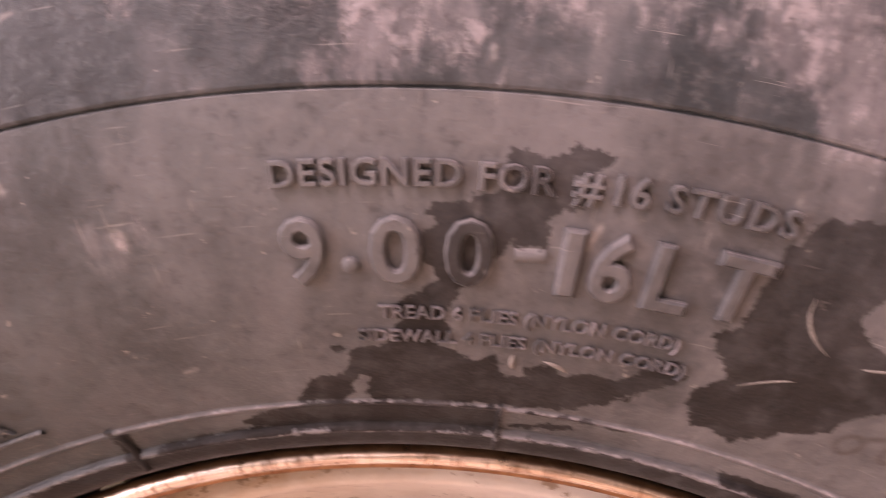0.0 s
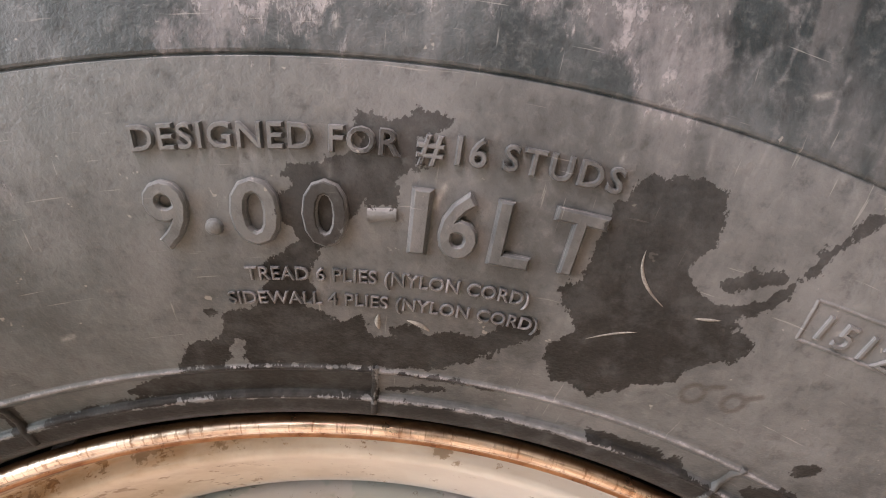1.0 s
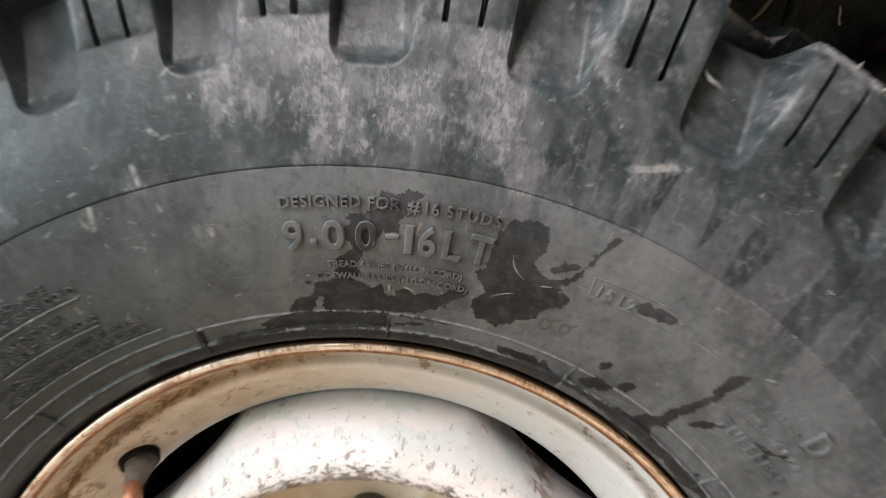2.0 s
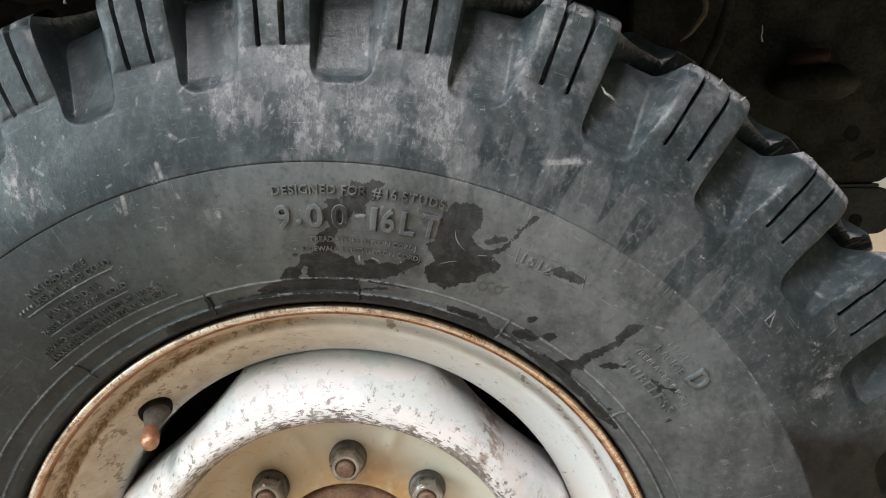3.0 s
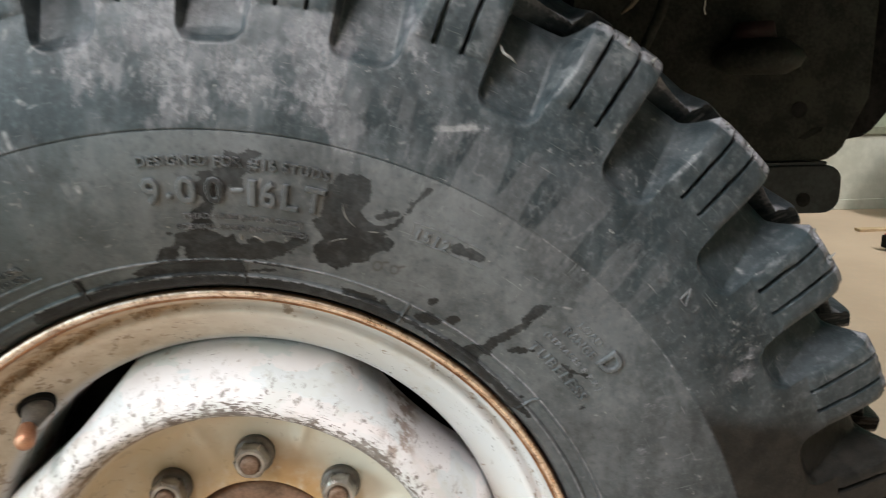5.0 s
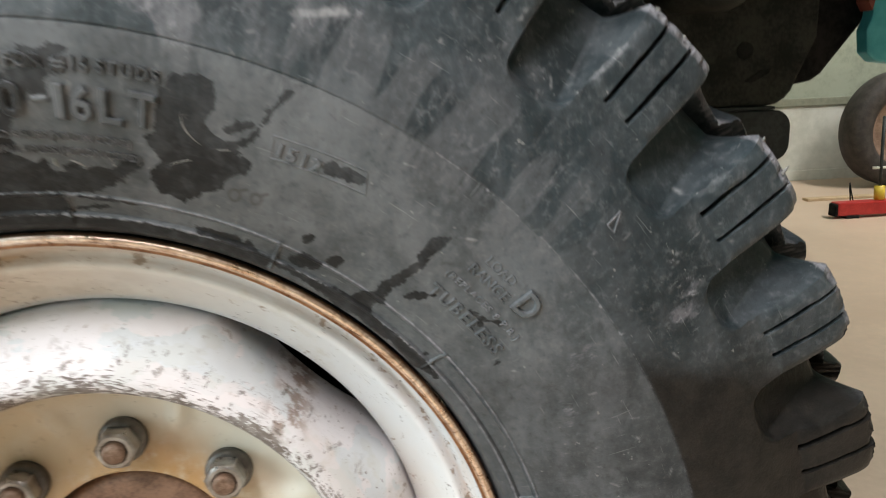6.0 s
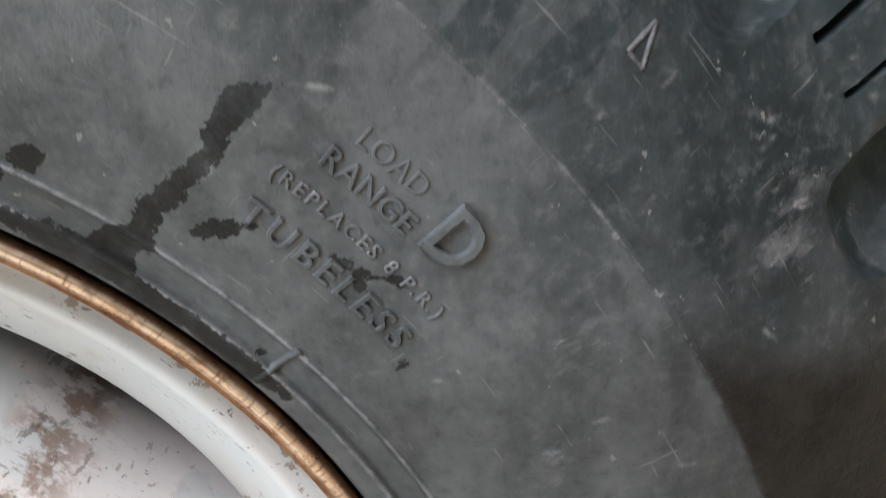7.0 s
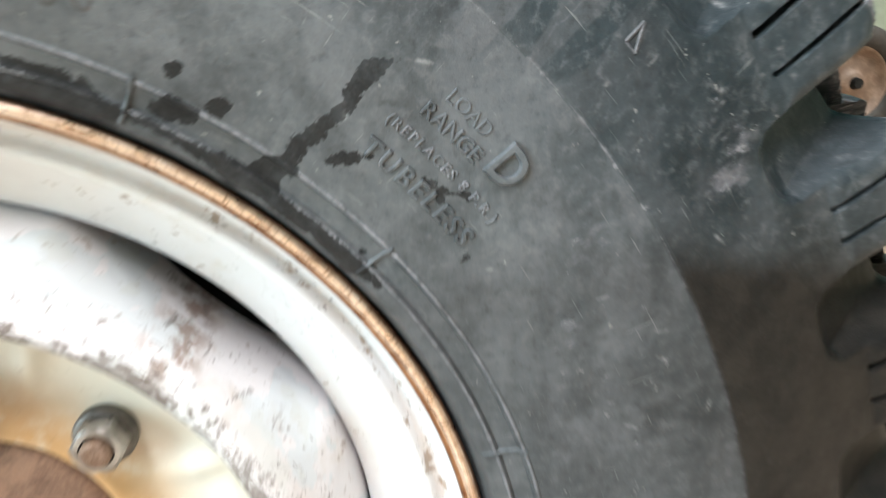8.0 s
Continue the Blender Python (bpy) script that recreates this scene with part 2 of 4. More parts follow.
    # shade on the recess wall below the crest, painted in with the grime
    step = m.math("MULTIPLY", m.ramp(r, 0.106, 0.119), m.ramp(r, 0.1275, 0.1325, 1.0, 0.0))
    grime_and_shade = m.math("ADD", m.ramp(m.noise(p, 30, 6, 0.7), 0.55, 0.75, 0.0, 0.4), m.math("MULTIPLY", step, m.ramp(cloud, 0.3, 0.6, 0.15, 0.55)), True)
    paint = m.mix(grime_and_shade, paint, (0.42, 0.34, 0.23))
    # recess painted tanner to the left, where it lies in shade
    recess = m.math("MULTIPLY", m.ramp(r, 0.125, 0.1325, 1.0, 0.0), m.ramp(m.math("ADD", m.math("MULTIPLY", cloud, 0.10), x), -0.05, 0.09, 1.0, 0.15))
    paint = m.mix(m.math("MULTIPLY", recess, m.ramp(patch, 0.3, 0.65, 0.55, 1.0)), paint, (0.60, 0.49, 0.34))
    rim_dirt = m.math("MULTIPLY", m.math("MULTIPLY", m.ramp(r, 0.1285, 0.1305), m.ramp(r, 0.1312, 0.1335, 1.0, 0.0)), m.ramp(m.noise(m.scaled(around, 16, 60, 60), 1.0, 5, 0.65), 0.38, 0.54, 0.1, 0.95))
    paint = m.mix(rim_dirt, paint, (0.20, 0.125, 0.07))
    lean = m.ramp(x, -0.20, 0.10, 0.042, -0.035)
    spots = m.math("MULTIPLY", m.ramp(m.math("ADD", m.math("ADD", m.noise(m.scaled(around, 17, 110, 60), 1.0, 6, 0.7), lean), m.math("MULTIPLY", m.math("MULTIPLY", m.ramp(r, 0.199, 0.204), m.ramp(r, 0.206, 0.211, 1.0, 0.0)), 0.06)), 0.595, 0.63), m.ramp(r, 0.150, 0.185, 0.30, 1.0))
    paint = m.mix(m.math("MULTIPLY", spots, 0.72), paint, (0.22, 0.14, 0.08))
    blots = m.math("MULTIPLY", m.math("MULTIPLY", m.ramp(r, 0.2000, 0.2035), m.ramp(r, 0.2065, 0.2105, 1.0, 0.0)), m.ramp(m.math("ADD", m.noise(m.scaled(around, 24, 210, 90), 1.0, 6, 0.72), m.ramp(x, -0.18, 0.06, 0.06, -0.08)), 0.545, 0.585))
    paint = m.mix(m.math("MULTIPLY", blots, 0.85), paint, m.mix(m.ramp(fine, 0.4, 0.6), (0.17, 0.085, 0.035), (0.33, 0.20, 0.10)))
    # scratches run round the crest of the disc; chips and rust spots elsewhere
    crest = m.math("MULTIPLY", m.ramp(r, 0.1265, 0.1325), m.ramp(r, 0.1355, 0.151, 1.0, 0.0))
    drag = m.noise(m.scaled(around, 30, 820, 520), 1.0, 4, 0.62)
    worn = m.ramp(m.noise(p, 24, 4, 0.6), 0.44, 0.60, -0.08, 0.04)
    thin = m.ramp(m.noise(m.scaled(around, 11, 1500, 900), 1.0, 3, 0.6), 0.60, 0.66)
    wide_crest = m.math("MULTIPLY", m.ramp(r, 0.122, 0.133), m.ramp(r, 0.146, 0.162, 1.0, 0.0))
    scratch = m.ramp(m.math("ADD", m.math("ADD", drag, worn), m.math("SUBTRACT", m.math("MULTIPLY", crest, m.ramp(x, -0.10, 0.06, 0.225, 0.285)), 0.03)), 0.655, 0.672)
    scratch = m.math("MAXIMUM", scratch, m.math("MULTIPLY", m.math("MULTIPLY", thin, wide_crest), m.ramp(m.noise(m.scaled(around, 9, 40, 40), 1.0, 3, 0.5), 0.48, 0.58, 0.0, 0.8)))
    chips = m.math("ADD", m.math("MULTIPLY", fine, 0.5), m.math("MULTIPLY", m.noise(p, 140, 5, 0.7), 0.5))
    chip = m.math("MAXIMUM", scratch, m.ramp(m.math("ADD", m.math("ADD", chips, worn), m.math("MULTIPLY", crest, 0.05)), 0.645, 0.66))
    spot = m.math("SQRT", m.math("ADD", m.math("POWER", m.math("SUBTRACT", x, 0.104), 2.0), m.math("POWER", m.math("SUBTRACT", z, 0.112), 2.0)))
    scrape = m.math("MULTIPLY", m.ramp(spot, 0.003, 0.019, 1.0, 0.0), m.ramp(m.noise(p, 95, 5, 0.7), 0.44, 0.56))
    paint = m.mix(m.math("MULTIPLY", scrape, 0.8), paint, (0.22, 0.135, 0.095))
    gouge = m.math("MULTIPLY", m.ramp(m.noise(m.scaled(around, 26, 130, 60), 1.0, 5, 0.7), 0.585, 0.615), m.math("MULTIPLY", m.ramp(r, 0.132, 0.138), m.ramp(r, 0.152, 0.164, 1.0, 0.0)))
    chip = m.math("MAXIMUM", chip, m.math("MULTIPLY", gouge, 0.8))
    bare = m.mix(m.ramp(patch, 0.42, 0.6), (0.085, 0.055, 0.038), (0.22, 0.19, 0.17))
    paint = m.mix(m.math("MULTIPLY", chip, 0.85), paint, bare)
    rough = m.math("ADD", m.ramp(chip, 0, 1, 0.46, 0.58), m.ramp(patch, 0.3, 0.7, 0.0, 0.12))
    beaten = m.math("MULTIPLY", m.noise(p, 34, 2, 0.45), m.ramp(r, 0.176, 0.170, 0.0, 7.0))
    m.bump(m.math("ADD", beaten, m.math("SUBTRACT", m.math("MULTIPLY", patch, 0.3), m.math("MULTIPLY", chip, 0.5))), 0.5, 0.0008)
    return m.done(paint, rough, 0.0, 0.28)


def rust(name="worn_rusty_steel", metal=0.8):
    m = Nodes(name)
    p = m.coord()
    x, y, z = m.xyz(p)
    r = m.math("SQRT", m.math("ADD", m.math("MULTIPLY", x, x), m.math("MULTIPLY", z, z)))
    around = m.node("ShaderNodeCombineXYZ", X=m.math("ARCTAN2", x, z), Y=r, Z=y).outputs[0]
    patch, fine = m.noise(p, 70, 5, 0.65), m.noise(p, 420, 3, 0.6)
    drawn = m.noise(m.scaled(around, 9, 700, 700), 1.0, 4, 0.6)
    c = m.mix(m.ramp(patch, 0.35, 0.65), (0.19, 0.085, 0.042), (0.36, 0.185, 0.095))
    # worn bright crown, with its highlight painted in, whiter to the left
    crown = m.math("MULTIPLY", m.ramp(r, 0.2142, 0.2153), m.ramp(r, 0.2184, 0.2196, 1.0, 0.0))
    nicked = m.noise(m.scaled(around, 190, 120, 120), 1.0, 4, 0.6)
    crown_highlight = m.math("MULTIPLY", crown, m.math("MULTIPLY", m.ramp(drawn, 0.36, 0.56, 0.45, 1.0), m.ramp(nicked, 0.36, 0.46, 0.35, 1.0)))
    c = m.mix(crown_highlight, c, m.mix(m.ramp(patch, 0.35, 0.65), m.mix(m.ramp(x, -0.02, 0.10), (0.80, 0.63, 0.50), (0.76, 0.53, 0.36)), m.mix(m.ramp(x, -0.02, 0.10), (0.95, 0.87, 0.78), (0.94, 0.78, 0.63))))
    c = m.mix(m.ramp(fine, 0.55, 0.72, 0.0, 0.55), c, (0.16, 0.07, 0.035))
    c = m.mix(m.ramp(m.noise(m.scaled(around, 14, 90, 90), 1.0, 5, 0.65), 0.55, 0.66, 0.0, 0.5), c, (0.14, 0.06, 0.032))
    m.bump(m.math("ADD", fine, patch), 0.4, 0.0005)
    return m.done(c, m.ramp(patch, 0.3, 0.7, 0.24, 0.42), metal, 0.5)


def plain(name, a, b, scale, rough, metal=0.0, bump=0.3, spec=0.5, fine=8.0):
    m = Nodes(name)
    p = m.coord()
    big, small = m.noise(p, scale, 5, 0.6), m.noise(p, scale * fine, 4, 0.65)
    c = m.mix(m.ramp(m.math("ADD", m.math("MULTIPLY", big, 0.6), m.math("MULTIPLY", small, 0.4)), 0.38, 0.64), a, b)
    m.bump(small, bump, 0.0015)
    return m.done(c, m.ramp(small, 0.3, 0.7, rough - 0.08, rough + 0.08), metal, spec)


RUBBER, PAINT, RUST = rubber(), wheel_paint(), rust()
HUB_RUST = plain("brown_rusted_hub", (0.13, 0.07, 0.045), (0.27, 0.155, 0.10), 60, 0.6, 0.2)
NUT_STEEL = plain("grimy_steel_nut", (0.22, 0.20, 0.18), (0.44, 0.42, 0.40), 45, 0.32, 0.8, 0.2, 0.5, 3.0)
# darker steel for the collar behind each nut
WASHER = plain("dark_steel", (0.075, 0.066, 0.058), (0.16, 0.145, 0.13), 45, 0.45, 0.5, 0.2, 0.5, 3.0)
STUD = plain("brown_stud_steel", (0.14, 0.08, 0.05), (0.30, 0.20, 0.15), 120, 0.45, 0.5)
COPPER = plain("dull_copper_cap", (0.33, 0.15, 0.085), (0.50, 0.27, 0.17), 120, 0.38, 0.7)
STEM = plain("dusty_valve_rubber", (0.07, 0.06, 0.05), (0.15, 0.13, 0.11), 120, 0.7)
# one even near-black for the underside, openings and small black parts
NEAR_BLACK = plain("near_black_paint", (0.006, 0.006, 0.006), (0.024, 0.023, 0.022), 14, 0.85, 0.0, 0.3, 0.12)
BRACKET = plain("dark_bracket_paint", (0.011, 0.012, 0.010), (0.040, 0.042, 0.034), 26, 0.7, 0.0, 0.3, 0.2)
CHASSIS = plain("grey_chassis_paint", (0.020, 0.025, 0.026), (0.046, 0.053, 0.054), 20, 0.6, 0.0, 0.3, 0.3)
BLUEGREEN = plain("chipped_turquoise_paint", (0.05, 0.36, 0.40), (0.09, 0.47, 0.50), 8, 0.45)
REDRUST = plain("red_primer_edge", (0.16, 0.035, 0.025), (0.24, 0.07, 0.045), 40, 0.7)
CONCRETE = plain("tan_painted_concrete", (0.50, 0.375, 0.28), (0.60, 0.46, 0.35), 1.6, 0.45, 0.0, 0.2, 0.4, 22)
PLASTER = plain("pale_green_wall_paint", (0.25, 0.285, 0.22), (0.36, 0.39, 0.31), 2.0, 0.6, 0.0, 0.2, 0.4, 14)
SHEET = plain("greyish_white_sheeting", (0.55, 0.56, 0.50), (0.70, 0.70, 0.64), 3.0, 0.5, 0.0, 0.3, 0.4, 6)
OLIVE = plain("dull_olive_trim", (0.20, 0.21, 0.16), (0.27, 0.28, 0.21), 5, 0.6)
DARKTYRE = plain("far_tyre_rubber", (0.025, 0.022, 0.02), (0.06, 0.05, 0.045), 25, 0.7)
DARKRED = plain("dark_red_bush", (0.020, 0.006, 0.006), (0.036, 0.010, 0.009), 40, 0.7)
BROWNRIM = plain("brown_far_rim", (0.16, 0.10, 0.07), (0.28, 0.19, 0.14), 14, 0.6)
RED = plain("red_enamel", (0.42, 0.02, 0.02), (0.55, 0.04, 0.035), 20, 0.4)
YELLOW = plain("yellow_plastic", (0.62, 0.42, 0.03), (0.72, 0.52, 0.06), 30, 0.45)
STRAW = plain("straw_coloured_cord", (0.10, 0.085, 0.055), (0.17, 0.145, 0.10), 60, 0.8)
WOOD = plain("pale_bare_wood", (0.46, 0.33, 0.20), (0.60, 0.45, 0.29), 12, 0.7)
CHALK = plain("chalky_scuffed_rubber", (0.12, 0.115, 0.105), (0.25, 0.24, 0.22), 260, 0.8)
CEILING = plain("white_ceiling_paint", (0.62, 0.62, 0.60), (0.72, 0.72, 0.70), 2, 0.8)


# ---- building helpers ----
def link_mesh(name, verts, faces, material, parent=None, label="", smooth=True):
    me = bpy.data.meshes.new(name)
    me.from_pydata([tuple(map(float, v)) for v in verts], [], faces)
    me.materials.append(material)
    if smooth:
        me.polygons.foreach_set("use_smooth", [True] * len(me.polygons))
    me.update()
    ob = new(name, me)
    ob.parent = parent
    return tagged(ob, label)


def part(name, bm, material, parent=None, label="", smooth=False):
    bmesh.ops.recalc_face_normals(bm, faces=bm.faces)
    me = bpy.data.meshes.new(name)
    bm.to_mesh(me)
    bm.free()
    me.materials.append(material)
    if smooth:
        me.polygons.foreach_set("use_smooth", [True] * len(me.polygons))
    ob = new(name, me)
    ob.parent = parent
    return tagged(ob, label)


def empty(name, x, y, z, label, category, kind="", group=""):
    ob = new(name)
    ob.location = (x, y, z)
    return tagged(ob, label, category, group, kind)


def grid_faces(rows, cols, closed):
    faces = []
    for i in range(rows - 1):
        for j in range(cols if closed else cols - 1):
            k = (j + 1) % cols
            faces.append((i * cols + j, i * cols + k, (i + 1) * cols + k, (i + 1) * cols + j))
    return faces


def lathe(profile, angles, closed=True):
    """A surface of revolution about the y axis: profile of (r, y), angles in radians from straight up."""
    pr = np.array(profile)
    v = np.stack([pr[:, :1] * np.sin(angles)[None], np.repeat(pr[:, 1:], len(angles), 1), pr[:, :1] * np.cos(angles)[None]], -1)
    return v.reshape(-1, 3), grid_faces(len(pr), len(angles), closed)


def ring(n):
    return np.linspace(0, 2 * np.pi, n, endpoint=False)


def box(bm, x0, x1, y0, y1, z0, z1, bevel=0.0):
    made = bmesh.ops.create_cube(bm, size=1.0)["verts"]
    for v in made:
        v.co = Vector(((x0 + x1) / 2 + v.co.x * (x1 - x0), (y0 + y1) / 2 + v.co.y * (y1 - y0), (z0 + z1) / 2 + v.co.z * (z1 - z0)))
    if bevel:
        edges = list({e for v in made for e in v.link_edges})
        bmesh.ops.bevel(bm, geom=edges, offset=bevel, segments=2, affect="EDGES", profile=0.6)
    return bm


def slab(outline, y0, y1, bevel=0.0):
    """A plate in the xz plane with the outline given, from y0 to y1."""
    bm = bmesh.new()
    front = [bm.verts.new((x, y0, z)) for x, z in outline]
    face = bm.faces.new(front)
    out = bmesh.ops.extrude_face_region(bm, geom=[face])
    for v in out["geom"]:
        if isinstance(v, bmesh.types.BMVert):
            v.co.y = y1
    if bevel:
        bmesh.ops.bevel(bm, geom=[e for e in bm.edges], offset=bevel, segments=2, affect="EDGES", profile=0.6)
    return bm


def tube(path, radius, sides=10):
    """A round bar along a list of points."""
    bm = bmesh.new()
    pts = [Vector(p) for p in path]
    loops = []
    for i, p in enumerate(pts):
        d = (pts[min(i + 1, len(pts) - 1)] - pts[max(i - 1, 0)]).normalized()
        a = d.orthogonal().normalized() if not loops else (axis - d * axis.dot(d)).normalized()
        axis = a
        b = d.cross(a)
        rr = radius[i] if isinstance(radius, (list, tuple)) else radius
        loops.append([bm.verts.new(p + rr * (math.cos(t) * a + math.sin(t) * b)) for t in ring(sides)])
    for p, q in zip(loops, loops[1:]):
        for j in range(sides):
            bm.faces.new((p[j], p[(j + 1) % sides], q[(j + 1) % sides], q[j]))
    bm.faces.new(loops[0][::-1])
    bm.faces.new(loops[-1])
    return bm


# ---- the tyre's shape ----
CENTRE_Y = 0.090  # the tyre's middle plane behind the outer lip of the rim
LINE_R = 0.3107  # the mould line on the sidewall


def bulge(r):
    q = (r - 0.3) / 0.07
    return -0.03768 - 0.00691 * q + 0.02302 * q**2 - 0.00129 * q**3 - 0.00306 * q**4


def bump_at(r, centre, half):
    return np.clip(1 - np.abs(r - centre) / half, 0, 1)


def side_y(r):
    """The face of the sidewall at radius r, with its ribs and lines."""
    r = np.asarray(r, float)
    y = bulge(np.maximum(r, 0.232))
    y = np.where(r < 0.232, bulge(0.232) + (0.232 - r) * 0.45 + np.clip(0.2262 - r, 0, 1) ** 2 * 270, y)
    band = np.clip((r - 0.2312) / 0.0008, 0, 1) * np.clip((0.2392 - r) / 0.0008, 0, 1)
    y = y + 0.0012 * band
    y = y - 0.0009 * bump_at(r, 0.2402, 0.0011) - 0.0007 * bump_at(r, 0.2302, 0.0011)
    y = y - 0.0004 * np.clip((r - LINE_R) / 0.001, 0, 1) * np.clip((0.335 - r) / 0.024, 0, 1)
    return y


# damp stains: strokes of (r, degrees, r, degrees, half width)
# also drawn here: a dark diagonal crease and the channel's shade by the lip
WET_AND_SHADE = [
    (0.2774, 21.6, 0.2815, 22.6, 0.0009), (0.2815, 22.6, 0.2881, 23.1, 0.0009), (0.2881, 23.1, 0.2956, 23.5, 0.0009), (0.2956, 23.5, 0.3013, 24.1, 0.0009), (0.3013, 24.1, 0.3052, 24.4, 0.0009), (0.2823, 20.7, 0.2875, 22.3, 0.0016),
    (0.2395, 7.4, 0.2388, 12.6, 0.0008), (0.2255, -24.0, 0.2258, 0.0, 0.0038), (0.2258, 0.0, 0.2255, 27.0, 0.0040),
]
# larger stains: outlines of (r, degrees)
PATCH_LETTERS = [
    (0.3010, 4.8), (0.3007, 6.1), (0.3024, 7.2), (0.3012, 8.4), (0.2990, 8.1), (0.2973, 7.1), (0.2932, 7.1), (0.2915, 7.5), (0.2901, 6.9),
    (0.2878, 6.4), (0.2828, 6.5), (0.2823, 5.5), (0.2842, 5.2), (0.2820, 4.9), (0.2789, 4.5), (0.2757, 4.2), (0.2736, 3.8), (0.2704, 3.0),
    (0.2663, 2.6), (0.2634, 3.0), (0.2603, 2.6), (0.2601, 1.8), (0.2580, 0.9), (0.2620, 0.4), (0.2640, 0.9), (0.2680, 0.4), (0.2700, 1.1),
    (0.2722, 2.1), (0.2743, 2.5), (0.2772, 2.3), (0.2791, 1.8), (0.2831, 1.8), (0.2863, 2.4), (0.2882, 2.0), (0.2903, 2.8), (0.2917, 3.9),
    (0.2932, 5.1), (0.2962, 5.2), (0.2971, 4.8),
]
PATCH_BELOW = [
    (0.2572, -2.5), (0.2561, -1.6), (0.2570, -0.7), (0.2590, 0.4), (0.2611, 1.8), (0.2582, 2.4), (0.2564, 3.4), (0.2537, 4.3), (0.2560, 5.2),
    (0.2531, 5.4), (0.2503, 5.7), (0.2508, 6.9), (0.2537, 6.6), (0.2551, 7.4), (0.2529, 8.6), (0.2547, 9.7), (0.2534, 10.7), (0.2575, 11.9),
    (0.2627, 13.0), (0.2585, 13.9), (0.2561, 13.5), (0.2530, 12.6), (0.2503, 11.8), (0.2463, 10.8), (0.2433, 9.5), (0.2416, 6.7), (0.2412, 2.4),
    (0.2411, -1.2), (0.2490, -0.9), (0.2491, -1.4), (0.2432, -2.1), (0.2413, -2.9), (0.2409, -5.0), (0.2477, -4.2), (0.2495, -3.4), (0.2492, -2.3),
    (0.2521, -1.8), (0.2552, -2.0),
]
PATCH_BROAD = [
    (0.2975, 16.0), (0.2992, 17.1), (0.2998, 18.1), (0.2998, 18.7), (0.2969, 18.9), (0.2941, 19.1), (0.2909, 19.1), (0.2881, 19.3), (0.2852, 18.8),
    (0.2821, 18.8), (0.2799, 19.4), (0.2762, 20.3), (0.2784, 21.5), (0.2759, 21.9), (0.2728, 22.0), (0.2715, 23.0), (0.2688, 23.2), (0.2650, 22.4),
    (0.2609, 21.4), (0.2561, 21.1), (0.2527, 19.7), (0.2482, 18.8), (0.2448, 17.8), (0.2464, 16.7), (0.2479, 15.4), (0.2523, 14.7), (0.2561, 14.5),
    (0.2591, 15.2), (0.2625, 15.5), (0.2651, 15.1), (0.2673, 14.3), (0.2702, 14.1), (0.2751, 14.7), (0.2801, 14.7), (0.2865, 14.8), (0.2911, 15.1),
    (0.2948, 15.5),
]
PATCH_RIB = [(0.2349, -8.8), (0.2387, -6.2), (0.2407, -4.7), (0.2403, 0.7), (0.2406, 5.8), (0.2309, 6.1), (0.2297, -1.5), (0.2313, -5.6), (0.2324, -7.9)]
WET_CHANNEL = [(0.2337, 6.8, 0.2359, 9.8, 0.0007), (0.2321, 19.5, 0.2327, 23.9, 0.0018), (0.2371, -16.2, 0.2295, -16.4, 0.0024), (0.2303, -14.5, 0.2313, -6.6, 0.0015)]
WET_SPLASH = [
    (0.2830, 29.3, 0.2843, 31.8, 0.0027), (0.2484, 30.2, 0.2495, 30.6, 0.0017), (0.2650, 47.9, 0.2666, 49.3, 0.0010),
    (0.2666, 49.3, 0.2712, 50.5, 0.0008), (0.2643, 49.6, 0.2667, 48.2, 0.0008), (0.2573, 54.0, 0.2578, 54.0, 0.0009), (0.2330, 49.1, 0.2333, 49.3, 0.0012),
]
PATCH_SPLASH = [
    (0.2862, 41.6), (0.2817, 40.3), (0.2740, 40.1), (0.2697, 40.3), (0.2647, 40.3), (0.2563, 39.9), (0.2488, 39.2), (0.2422, 39.5), (0.2391, 38.5), (0.2316, 37.8),
    (0.2320, 35.7), (0.2303, 34.5), (0.2305, 32.9), (0.2306, 29.9), (0.2297, 28.1), (0.2278, 28.2), (0.2276, 30.4), (0.2266, 33.1), (0.2251, 35.6),
    (0.2223, 37.3), (0.2251, 39.5), (0.2239, 42.2), (0.2247, 45.2), (0.2233, 48.4), (0.2216, 49.7), (0.2266, 50.7), (0.2264, 52.3), (0.2289, 52.8),
    (0.2303, 50.8), (0.2302, 47.4), (0.2304, 44.1), (0.2303, 41.0), (0.2355, 40.5), (0.2395, 41.3), (0.2425, 40.7), (0.2489, 40.6), (0.2566, 40.9), (0.2636, 41.2), (0.2714, 41.2), (0.2770, 41.2), (0.2819, 41.4),
]
SPOTS = [
    [(0.2339, 29.6), (0.2398, 30.3), (0.2410, 31.6), (0.2406, 33.1), (0.2358, 33.0), (0.2321, 31.1)],
    [(0.2440, 33.1), (0.2486, 33.8), (0.2471, 34.7), (0.2424, 34.7), (0.2414, 33.6)],
    [(0.2306, 21.9), (0.2324, 24.0), (0.2363, 25.0), (0.2318, 25.9), (0.2307, 27.5), (0.2290, 28.2), (0.2239, 27.5), (0.2237, 24.5), (0.2233, 22.7)],
    [(0.2491, 42.0), (0.2548, 42.5), (0.2582, 43.7), (0.2596, 44.2), (0.2527, 43.6), (0.2492, 42.7)],
]
